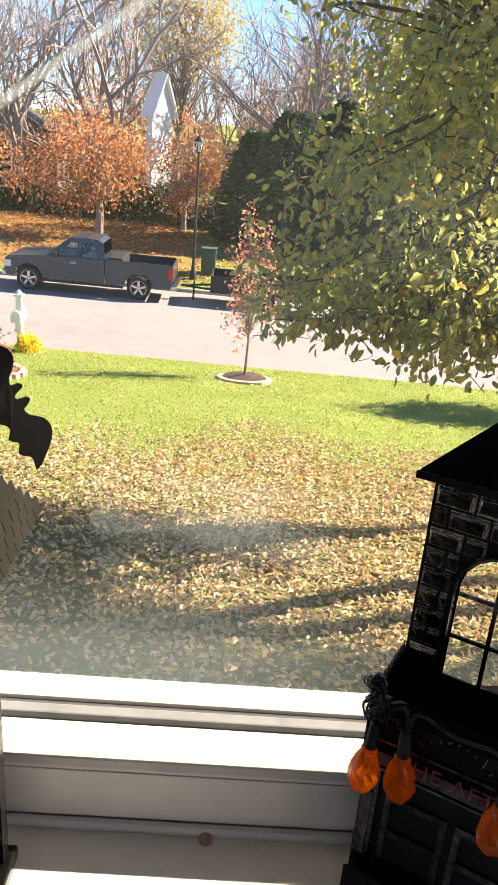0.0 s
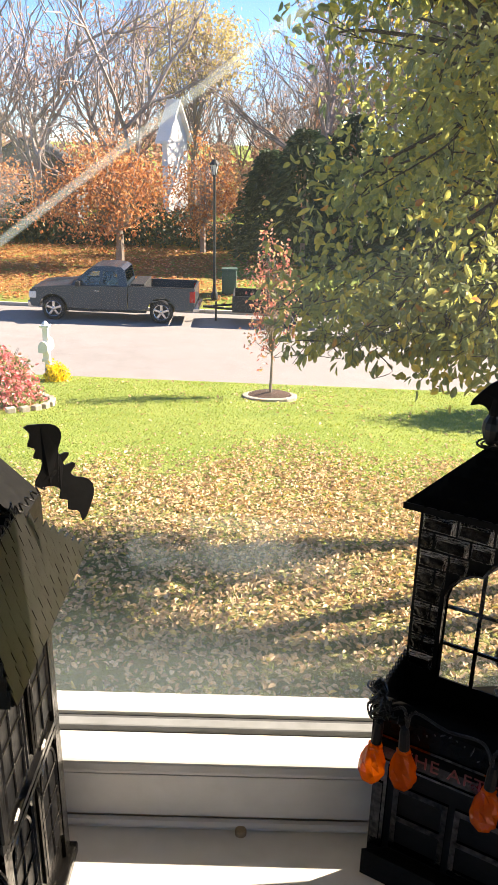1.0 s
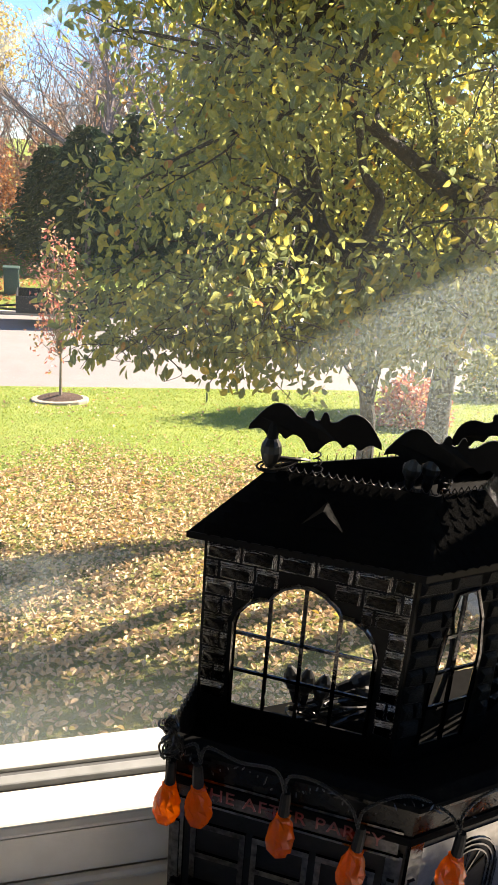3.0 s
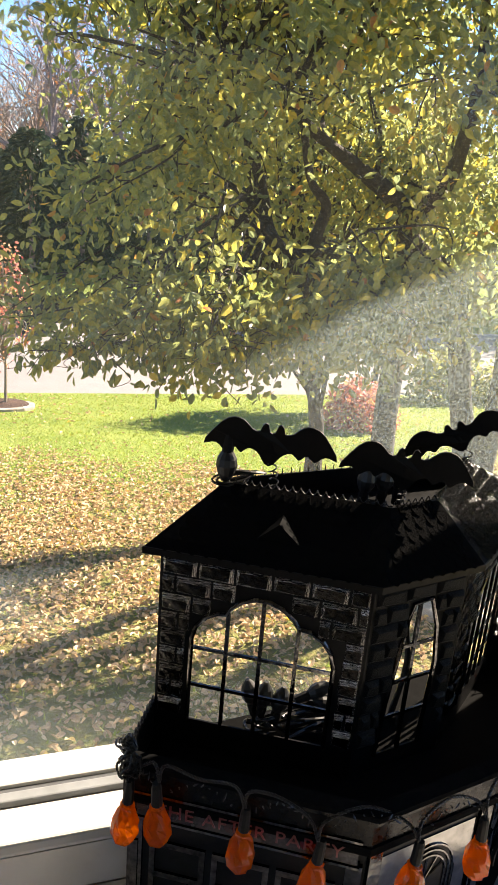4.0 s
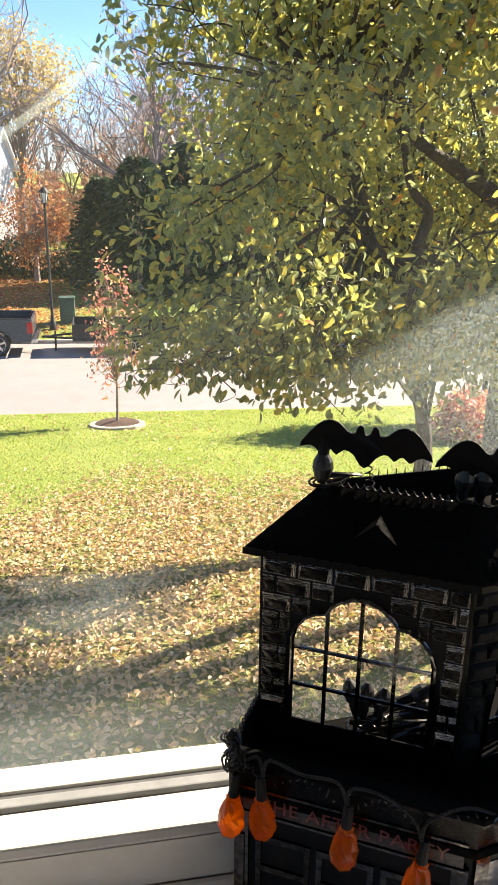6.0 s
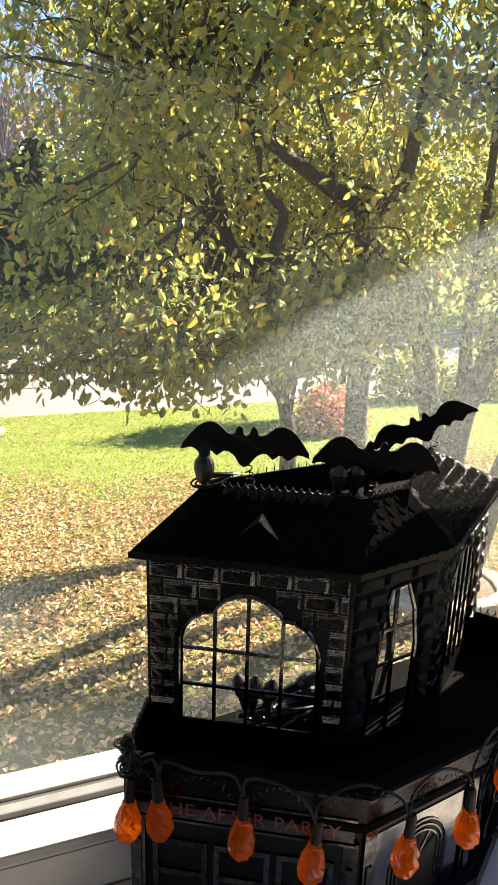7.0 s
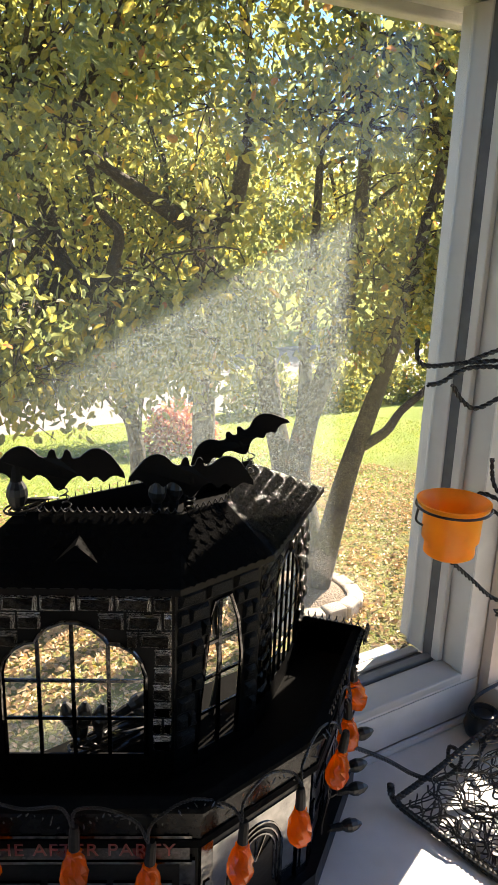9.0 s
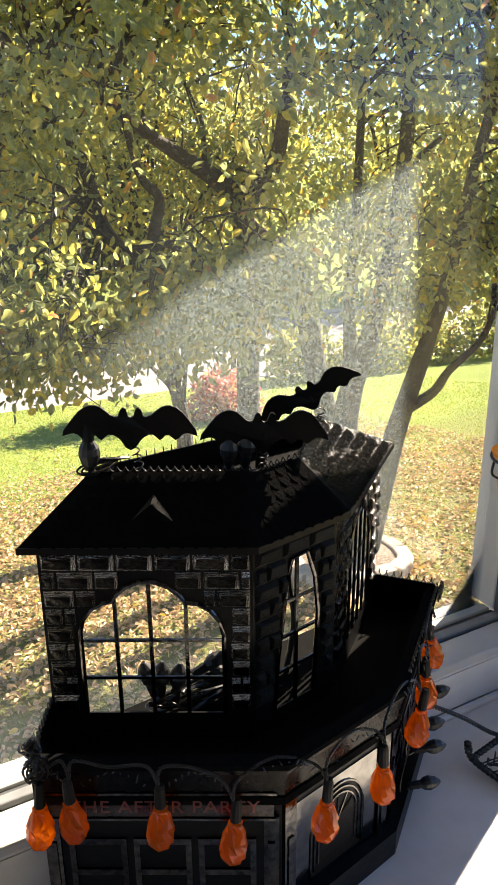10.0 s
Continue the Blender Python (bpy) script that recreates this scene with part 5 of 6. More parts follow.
for i in range(3):
    pl, hole = face(i), arches[i]
    w = part("wall", Geo().sheet([(0, Z1), (RUN[i], Z1), (RUN[i], ZE), (0, ZE)], [hole], pl, -0.0012, 0.0004), tin_black, tin, local=True)
    walls.append(w)
    s0, s1 = min(p[0] for p in hole), max(p[0] for p in hole)
    # raised rim round the opening
    g = Geo()
    line = [pl(s, z, 0.0012) for s, z in hole]
    g.tube(line, 0.0022, 6)
    part("window_trim", g, tin_worn, w, local=True)

    def top_of(s):
        return max((hole[j][1] + (hole[j + 1][1] - hole[j][1]) * (s - hole[j][0]) / ((hole[j + 1][0] - hole[j][0]) or 1e9)) for j in range(len(hole) - 1) if min(hole[j][0], hole[j + 1][0]) - 1e-6 <= s <= max(hole[j][0], hole[j + 1][0]) + 1e-6)

    for t in ((0.25, 0.49, 0.74) if i == 0 else (0.5,) if i == 1 else (0.2, 0.4, 0.6, 0.8)):
        s = s0 + t * (s1 - s0)
        part("glazing_bar", Geo().prism([(s - 0.0017, hole[0][1]), (s + 0.0017, hole[0][1]), (s + 0.0017, top_of(s)), (s - 0.0017, top_of(s))], -0.0008, 0.0016, pl), tin_worn, w, local=True)
    for z in ((0.2245, 0.2625) if i == 0 else (0.215, 0.25, 0.285) if i == 1 else (0.21, 0.24, 0.27)):
        e0, e1 = (s0, s1) if z < 0.28 else (s0 + 0.004, s1 - 0.004)
        part("glazing_bar", Geo().prism([(e0, z - 0.0015), (e1, z - 0.0015), (e1, z + 0.0015), (e0, z + 0.0015)], -0.0006, 0.0013, pl), tin_worn, w, local=True)
    # embossed bricks
    rows = 9
    rh = (ZE - 0.010 - 0.190) / rows
    for r in range(rows):
        z = 0.190 + (r + 0.5) * rh
        x = 0.002 - (r % 2) * 0.015
        while x < RUN[i] - 0.003:
            bw = 0.030 if (r + int(x * 100)) % 3 else 0.026
            a, b = max(x, 0.0025), min(x + bw, RUN[i] - 0.0025)
            x += bw + 0.0018
            pieces = [(a, b)]
            if z - rh / 2 < max(p[1] for p in hole) + 0.004:
                # span of the opening at this height
                zz = max(z - rh * 0.5, hole[0][1])
                span = [p[0] for p in hole if p[1] >= zz - 1e-6]
                lo, hi = (min(span), max(span)) if span else (1, 0)
                lo, hi = lo - 0.006, hi + 0.006
                pieces = [(u, v) for u, v in ((a, min(b, lo)), (max(a, hi), b)) if v - u > 0.004] if hi > lo else pieces
            for u, v in pieces:
                if v - u < 0.005:
                    continue
                o = pl((u + v) / 2, z, 0.0004)
                d = (PLAN[i + 1] - PLAN[i]).normalized()
                shared("brick", (brick_me, shaded_brick_me, sheer_brick_me)[i], w, Matrix.Translation(o) @ Matrix.Rotation(math.atan2(d.y, d.x), 4, "Z") @ Matrix.Rotation(float(rng.uniform(-0.10, 0.10)), 4, "X") @ Matrix.Diagonal((v - u, 0.0048, rh - 0.0014, 1)))
# balcony: deck, parapet, cap, cornice
r1 = ring(0.070)
g = Geo().prism([(p.x, p.y) for p in r1] + [(PLAN[3].x, PLAN[3].y), (PLAN[0].x, PLAN[0].y)], 0.150, 0.158, lambda u, v, e: Vector((u, v, e)))
part("balcony_floor", g, tin_matte, tin, local=True)
for i in range(3):
    part("parapet", band(Geo(), 0.066, 0.0685, 0.150, ZP - 0.002, [i]), tin_gloss, tin, local=True)
    cap = part("cap", band(Geo(), 0.062, 0.0765, ZP - 0.005, ZP, [i]), roof_tin, tin, local=True)
    part("cap_mould", band(Geo(), 0.066, 0.074, ZP - 0.011, ZP - 0.005, [i]), tin_gloss, cap, local=True)
    part("cornice", band(Geo(), 0.058, 0.0672, 0.1650, 0.1700, [i]), tin_worn, tin, local=True)
    part("cornice_mould", band(Geo(), 0.058, 0.0650, 0.1620, 0.1650, [i]), tin_worn, tin, local=True)
e = ring(0.070)
g = Geo()
back = [face(0, o)(0.001, ZP - 0.004) for o in (0.0, 0.07)]
g.prism([(0, 0.150), (0.072, 0.150), (0.072, ZP + 0.004), (0.0, ZP + 0.004)], -0.0015, 0.0, lambda u, v, ee: face(0, u)(ee, v))
part("end_panel", g, tin_black, tin, local=True)
g = Geo()
g.prism([(0, 0.150), (0.072, 0.150), (0.072, ZP + 0.004), (0.0, ZP + 0.004)], 0.0, 0.0015, lambda u, v, ee: face(2, u)(RUN[2] + ee - 0.004, v))
# lighter tin than the other end puts in this panel's grey reflection
part("end_panel", g, tin_worn, tin, local=True)
g = coil(Geo(), [face(2, 0.072)(RUN[2] - 0.004, ZP + 0.004), face(2, 0.004)(RUN[2] - 0.004, ZP + 0.004)], 0.0042, 0.0085, 0.0007)
part("cresting", g, wire_black, tin, local=True)
g = Geo()
coil(g, [face(0, 0.004)(0.001, ZP + 0.004), face(0, 0.074)(0.001, ZP + 0.004)], 0.0046, 0.0072, 0.0007)
part("cresting", g, wire_black, tin, local=True)
g = Geo()
coil(g, [face(2, 0.0745)(RUN[2] * t, ZP) for t in (0.98, 0.6, 0.2, 0.0)], 0.0042, 0.009, 0.0007)
part("cresting", g, wire_black, tin, local=True)
# lower storey
low = ring(0.062)
poly = [(p.x, p.y) for p in low]
poly[3] = (poly[3][0] - 0.012, poly[3][1] - 0.010)
g = Geo().prism(poly, 0.012, 0.150, lambda u, v, ee: Vector((u, v, ee)))
body = part("lower_body", g, tin_black, tin, local=True)
base = ring(0.076)
poly = [(p.x, p.y) for p in base]
poly[3] = (poly[3][0] - 0.014, poly[3][1] - 0.014)
part("base_plate", Geo().prism(poly, 0.0, 0.030, lambda u, v, ee: Vector((u, v, ee))), tin_black, tin, local=True)
lo0 = face(0, 0.062)
L0 = (low[1] - low[0]).length
part("sign_board", Geo().prism([(0.010, 0.1365), (L0 - 0.006, 0.1365), (L0 - 0.006, 0.1590), (0.010, 0.1590)], 0, 0.0065, lo0), tin_panel, tin, "dark tin sign board with red lettering", local=True)
g = Geo()
for z in (0.1345, 0.1610):
    g.prism([(0.006, z - 0.0012), (L0 - 0.004, z - 0.0012), (L0 - 0.004, z + 0.0012), (0.006, z + 0.0012)], 0, 0.0080, lo0)
part("sign_moulding", g, tin_worn, tin, local=True)
for s in (0.030, 0.094, 0.158):
    part("red_patch", Geo().lathe([(0.010, 0), (0.0095, 0.0009), (0.004, 0.0014)], 14, Matrix.Translation(lo0(s, 0.1480, 0.0066)) @ Matrix.Rotation(math.atan2((PLAN[1] - PLAN[0]).y, (PLAN[1] - PLAN[0]).x), 4, "Z") @ Matrix.Rotation(radians(90), 4, "X")), tin_red, tin, local=True)
tx = bpy.data.curves.new("lettering", "FONT")
tx.body, tx.size, tx.extrude, tx.align_x, tx.align_y = "THE AFTER PARTY", 0.0175, 0.0003, "CENTER", "CENTER"
tx.space_character = 1.12
tmp = new("lettering", tx)
bpy.context.view_layer.update()
me = bpy.data.meshes.new_from_object(tmp.evaluated_get(bpy.context.evaluated_depsgraph_get()))
bpy.data.objects.remove(tmp)
me.materials.clear()
me.materials.append(letter_red)
lett = new("lettering", me)
lett.parent = tin
d0 = (PLAN[1] - PLAN[0]).normalized()
lett.matrix_basis = Matrix.Translation(lo0(L0 / 2 + 0.004, 0.1478, 0.0082)) @ Matrix.Rotation(math.atan2(d0.y, d0.x), 4, "Z") @ Matrix.Rotation(radians(90), 4, "X")
tagged(lett, "red letters reading THE AFTER PARTY")
# shop front of the lower storey: pilasters, doors and panels
for i in range(3):
    pl = face(i, 0.062)
    a, b = [(p - pl(0, 0).xy).dot((PLAN[i + 1] - PLAN[i]).normalized()) for p in (low[i], low[i + 1])]
    if i == 2:
        b -= 0.014
    for s in (a + 0.008, b - 0.008):
        part("pilaster", Geo().prism([(s - 0.0065, 0.030), (s + 0.0065, 0.030), (s + 0.0065, 0.1600 if i else 0.1330), (s - 0.0065, 0.1600 if i else 0.1330)], 0, 0.004, pl).prism([(s - 0.003, 0.040), (s + 0.003, 0.040), (s + 0.003, 0.106), (s - 0.003, 0.106)], 0.004, 0.0055, pl), tin_worn, tin, local=True)
    if i == 1:
        m = (a + b) / 2
        ar = [(m + 0.034 * math.cos(t), 0.082 + 0.042 * math.sin(t)) for t in np.linspace(0, math.pi, 15)]
        part("arched_door", Geo().prism([(m + 0.034, 0.032), *ar, (m - 0.034, 0.032)], 0, 0.0008, pl), tin_black, tin, local=True)
        # added plate of lighter metal puts the stool's reflection into wall 1
        part("door_surround", Geo().sheet([(a + 0.016, 0.032), (b - 0.016, 0.032), (b - 0.016, 0.134), (a + 0.016, 0.134)], [[(m + (p[0] - m) * 1.02, p[1] + 0.001) for p in [(m + 0.034, 0.034), *ar, (m - 0.034, 0.034)]]], pl, 0.0, 0.0012), tin_sheen, tin, "lightened tin round the arched door, carrying the stool's reflection", local=True)
        g = Geo()
        for k in (1.0, 0.86, 0.72):
            g.tube([pl(m + (p[0] - m) * k, 0.082 + (p[1] - 0.082) * k, 0.0015) for p in [(m + 0.034, 0.034), *ar, (m - 0.034, 0.034)]], 0.0013, 5)
        for t in (0.6, 1.05, 1.57, 2.1, 2.55):
            g.tube([pl(m, 0.084, 0.0015), pl(m + 0.024 * math.cos(t), 0.082 + 0.030 * math.sin(t), 0.0015)], 0.0009, 5)
        part("door_mould", g, tin_worn, tin, local=True)
    else:
        k = 3
        for j in range(k):
            u0, u1 = a + 0.018 + (b - a - 0.036) * j / k + 0.003, a + 0.018 + (b - a - 0.036) * (j + 1) / k - 0.003
            g = Geo().sheet([(u0, 0.034), (u1, 0.034), (u1, 0.108), (u0, 0.108)], [[(u0 + 0.005, 0.040), (u1 - 0.005, 0.040), (u1 - 0.005, 0.068), (u0 + 0.005, 0.068)], [(u0 + 0.005, 0.074), (u1 - 0.005, 0.074), (u1 - 0.005, 0.102), (u0 + 0.005, 0.102)]], pl, 0.0, 0.0028)
            part("shop_window", g, tin_worn, tin, local=True)
# roof: eave board, three slopes of scale shingles, cresting
eave, rim = ring(0.014, 0.012), [Vector(p) for p in ((-0.106, 0.064), (0.010, -0.018), (0.060, -0.014), (0.150, 0.060))]
ZR = 0.402
g = Geo()
ins = ring(-0.004)
for i in range(3):
    g.add([(*eave[i], ZE + 0.001), (*eave[i + 1], ZE + 0.001), (*eave[i + 1], ZE - 0.005), (*eave[i], ZE - 0.005), (*ins[i], ZE + 0.001), (*ins[i + 1], ZE + 0.001), (*ins[i + 1], ZE - 0.004), (*ins[i], ZE - 0.004)], [(0, 1, 2, 3), (3, 2, 6, 7), (0, 4, 5, 1)])
part("eave_board", g, tin_black, tin, local=True)
scale_me = mesh_of("shingle", Geo().add([(-0.5, 0, 0), (0.5, 0, 0), (0.5, -0.0, 0.55), (-0.5, 0.0, 0.55), (-0.46, -1, 0.12), (-0.25, -1.1, -0.28), (0.0, -1.15, -0.42), (0.25, -1.1, -0.28), (0.46, -1, 0.12), (0.4, -0.03, 0.55), (-0.4, -0.03, 0.55)], [(4, 5, 6, 7, 8, 9, 10), (0, 5, 4), (0, 1, 6, 5), (1, 7, 6), (1, 8, 7), (1, 2, 9, 8), (3, 0, 4, 10)]), roof_tin)
glint_me = scale_me.copy()
glint_me.materials.clear()
glint_me.materials.append(tin_glint)
for i in range(3):
    a, b, c, d = (Vector((*p, z)) for p, z in ((eave[i], ZE), (eave[i + 1], ZE), (rim[i + 1], ZR), (rim[i], ZR)))
    dn = (b - a).normalized()
    nrm = dn.cross(((c + d) / 2 - (a + b) / 2).normalized())
    if nrm.z < 0:
        nrm = -nrm
    slope = part("roof_slope", Geo().add([a, b, c, d, a - nrm * 0.002, b - nrm * 0.002, c - nrm * 0.002, d - nrm * 0.002], [(0, 1, 2, 3), (7, 6, 5, 4), (0, 4, 5, 1), (1, 5, 6, 2), (2, 6, 7, 3), (3, 7, 4, 0)]), tin_glint if i == 2 else roof_tin, tin, local=True)
    upv = nrm.cross(dn).normalized()
    if upv.z < 0:
        upv = -upv
    rot = Matrix((dn, -nrm, upv)).transposed().to_4x4()
    rows = 6
    for r in range(rows):
        t = (r + 0.45) / rows
        p, q = a.lerp(d, t), b.lerp(c, t)
        k = max(3, round((q - p).length / 0.0125))
        for j in range(k - (r % 2)):
            o = p.lerp(q, 0.05 + 0.90 * (j + 0.5 + 0.5 * (r % 2)) / k)
            shared("shingle", glint_me if i == 2 else scale_me, slope, Matrix.Translation(o) @ rot @ Matrix.Diagonal((0.0120, 0.0010 if i == 2 else 0.0009, 0.013, 1)))
g = Geo().prism([(p.x, p.y) for p in rim], ZR - 0.026, ZR - 0.022, lambda u, v, ee: Vector((u, v, ee)))
part("roof_deck", g, tin_black, tin, local=True)
bk0, bk1 = Vector((*rim[0], 0)), Vector((*rim[3], 0))
g = Geo().add([(bk0.x, bk0.y, ZE), (bk1.x, bk1.y, ZE), (bk1.x, bk1.y, ZR + 0.003), (bk0.x, bk0.y, ZR + 0.003), (bk0.x, bk0.y + 0.002, ZE), (bk1.x, bk1.y + 0.002, ZE), (bk1.x, bk1.y + 0.002, ZR + 0.003), (bk0.x, bk0.y + 0.002, ZR + 0.003)], [(0, 1, 2, 3), (7, 6, 5, 4), (2, 6, 7, 3), (0, 3, 7, 4), (1, 5, 6, 2)])
part("roof_back", g, tin_black, tin, local=True)
g = Geo()
for j in range(30):
    p = bk0.lerp(bk1, (j + 0.5) / 30)
    g.tube([(p.x, p.y + 0.001, ZR + 0.002), (p.x, p.y + 0.001, ZR + 0.0085)], [0.0008, 0.0004], 4)
part("roof_spikes", g, wire_black, tin, local=True)
part("rim_cresting", coil(Geo(), [(*p, ZR + 0.001) for p in rim], 0.0022, 0.0070, 0.0006), wire_black, tin, local=True)
# small vent dormer on the slope over the lettered side
o = Vector((*((eave[0] + eave[1]) / 2).lerp((rim[0] + rim[1]) / 2, 0.42), ZE + 0.42 * (ZR - ZE) + 0.004))
rz = Matrix.Translation(o) @ Matrix.Rotation(math.atan2(d0.y, d0.x), 4, "Z")
g = Geo().prism([(-0.017, -0.006), (0.017, -0.006), (0.0, 0.009)], -0.006, 0.014, lambda u, v, ee: rz @ Vector((u, ee, v)))
part("dormer", g, tin_matte, tin, local=True)


# ---- bats ----
def bat(place, label):
    half = [(0.0, 0.008), (0.0022, 0.009), (0.0042, 0.0160), (0.0066, 0.0172), (0.0088, 0.0150), (0.0105, 0.0095), (0.013, 0.0092), (0.017, 0.0108), (0.021, 0.0150), (0.025, 0.0185), (0.029, 0.0200), (0.033, 0.0203), (0.038, 0.0188), (0.043, 0.0150), (0.049, 0.0075), (0.055, -0.001), (0.056, -0.006), (0.053, -0.0052), (0.049, -0.0040), (0.046, -0.0042), (0.043, -0.0060), (0.040, -0.0095), (0.0375, -0.0108), (0.0352, -0.0090), (0.032, -0.0066), (0.029, -0.0072), (0.0265, -0.0102), (0.0242, -0.0116), (0.022, -0.0095), (0.0185, -0.0068), (0.0150, -0.0072), (0.0115, -0.0095), (0.009, -0.012), (0.004, -0.020), (0.0, -0.0225)]
    poly = half + [(-x, z) for x, z in half[-2:0:-1]]
    ob = thing("metal_bat", place, label, "bat decoration", "bats on springs")
    part("wing_plate", Geo().prism(poly, -0.0009, 0.0009, lambda u, v, ee: Vector((u, ee - 0.12 * abs(u), v))), tin_black, ob, local=True)
    part("belly", Geo().lathe([(0.0015, -0.019), (0.005, -0.010), (0.0055, -0.002), (0.003, 0.006)], 8, Matrix.Diagonal((1, 0.55, 1, 1))), tin_black, ob, smooth=True, local=True)
    return ob


def spring(geo, a, b, r, turns):
    a, b = Vector(a), Vector(b)
    d = (b - a).normalized()
    u = d.cross(Vector((0, 1, 0.1))).normalized()
    geo.tube([a.lerp(b, i / (turns * 10)) + r * (math.cos(i * 0.628) * u + math.sin(i * 0.628) * d.cross(u)) for i in range(turns * 10 + 1)], 0.0007, 4)
    return geo


b1 = bat(pose(0.355, -0.048, 0.441, 6, 3, -22), "black tin bat on a coil spring above the roof")
part("spring", spring(Geo(), (0.362, -0.050, 0.396), (0.357, -0.0485, 0.422), 0.0035, 4), wire_black, b1)
b2 = bat(pose(0.462, -0.088, 0.430, 4, 3, -22), "black tin bat with lifted wings on the roof edge")
part("spring", spring(Geo(), (0.462, -0.087, 0.378), (0.462, -0.088, 0.410), 0.0035, 6), wire_black, b2)
b3 = bat(pose(0.541, -0.038, 0.438, 2, -28, -32) @ Matrix.Diagonal((0.97, 0.95, 0.74, 1)), "smaller black tin bat at the roof corner")
part("spring", spring(Geo(), (0.553, -0.041, 0.378), (0.556, -0.040, 0.424), 0.0035, 6), wire_black, b3)


# ---- string of orange lights ----
def dark_bulb(geo_c, geo_b, o, d, size=1.0):
    m = Matrix.Translation(o) @ Vector(d).to_track_quat("Z", "Y").to_matrix().to_4x4() @ Matrix.Scale(size, 4)
    geo_c.lathe([(0.0045, -0.016), (0.0055, -0.004), (0.005, 0.0)], 10, m)
    geo_b.lathe([(0.005, 0.0), (0.0085, 0.006), (0.0095, 0.012), (0.007, 0.021), (0.002, 0.028)], 12, m)


lights = thing("string_lights", TIN, "string of faceted orange lights hung round the tin house", "string lights")
f0, f1, f2 = face(0, 0.088), face(1, 0.090), face(2, 0.088)
spots = [f0(0.007, 0.146), f0(0.034, 0.152), f0(0.104, 0.146), f0(0.163, 0.131), f1(0.002, 0.132), Vector((0.058, -0.1400, 0.134)), Vector((0.139, -0.106, 0.132)), Vector((0.178, -0.080, 0.140)), Vector((0.214, -0.054, 0.158))]
tilt = [4, -3, 2, 5, 3, -2, 10, -6, -14]
for p, t in zip(spots, tilt):
    m = Matrix.Translation(p) @ Matrix.Rotation(radians(t), 4, "Y") @ Matrix.Rotation(radians(t * 17), 4, "Z")
    prof = [(0.0042, 0.0205), (0.0058, 0.0185), (0.0054, 0.0165), (0.0076, 0.011), (0.0100, 0.003), (0.0110, -0.005), (0.0102, -0.012), (0.0076, -0.0175), (0.0040, -0.0205)]
    bulb = part("bulb", Geo().lathe(prof, 12, m, facet=0.12), bulb_orange, lights, "faceted clear orange plastic bulb", local=True)
    part("socket", Geo().lathe([(0.0032, 0.042), (0.0042, 0.038), (0.0048, 0.021), (0.004, 0.0195)], 10, m), cord_cap, bulb, local=True)
g = Geo()
tops = [p + Vector((0, 0, 0.042)) for p in spots]
for p, q in zip(tops, tops[1:]):
    lift = 0.5 * (p + q) + Vector((0.0, 0.008, 0.008 + 0.004 * math.sin(40 * p.x)))
    lift.z = max(lift.z, ZP + 0.004)
    twisted(g, [p, p + (q - p) * 0.10 + Vector((0, 0.006, 0.014)), lift, p + (q - p) * 0.90 + Vector((0, 0.006, 0.014)), q], 0.0009, 170)
    for j in range(9):
        o = p.lerp(q, 0.15 + 0.7 * j / 8)
        o.z = lift.z - 0.012 * abs(j / 4 - 1) ** 2
        e = o + Vector(rng.normal(size=3) * 0.0020)
        g.tube([o - (e - o) * 0.6, o, e], [0.0003, 0.0008, 0.0003], 4)
part("cord", g, wire_black, lights, local=True)
for k, (at, size) in enumerate(((face(0, 0.083)(0.006, ZP + 0.001), 0.011), (face(0, 0.070)(0.002, ZP + 0.012), 0.008))):
    g = Geo()
    for i in range(9):
        ax = Vector(rand_dirs(1)[0].tolist())
        u = ax.orthogonal().normalized()
        w, r = ax.cross(u), size * float(rng.uniform(0.55, 1.0))
        o = at + Vector((rng.normal(size=3) * size * 0.25).tolist())
        g.tube([o + r * (math.cos(t) * u + math.sin(t) * w) + ax * 0.002 * math.sin(3 * t) for t in np.linspace(0, 5.6, 20)], 0.0011, 4)
    tagged(part("cord_tangle", g, wire_black, lights, local=True), kind="stuff")
g = Geo()
coil(g, [face(2, 0.080)(RUN[2] - 0.03, ZP - 0.002), face(2, 0.080)(RUN[2] - 0.004, ZP + 0.002)], 0.006, 0.006, 0.0011)
part("cord_coil", g, wire_black, lights, local=True)
for o, d in (((0.216, -0.056, 0.104), (0.9, -0.3, 0.15)), ((0.198, -0.066, 0.078), (0.9, -0.35, 0.1)), ((0.184, -0.081, 0.066), (0.9, -0.4, 0.05)), ((0.170, -0.089, 0.032), (0.9, -0.4, 0.0))):
    gc, gb = Geo(), Geo()
    dark_bulb(gc, gb, o, d, 0.8)
    spare = part("unlit_bulb", gb, rubber_black, lights, "black pointed spare bulb", local=True)
    part("unlit_socket", gc, cord_cap, spare, local=True)
twl = Geo()
for a in ((0.206, -0.054, 0.102), (0.188, -0.062, 0.076), (0.174, -0.077, 0.065), (0.160, -0.085, 0.032)):
    twl.tube(curve_through([a, (a[0] - 0.012, a[1] + 0.004, a[2] + 0.006), (0.200, -0.066, 0.15)], 4), 0.0009, 5)
part("lead", twl, wire_black, lights, local=True)

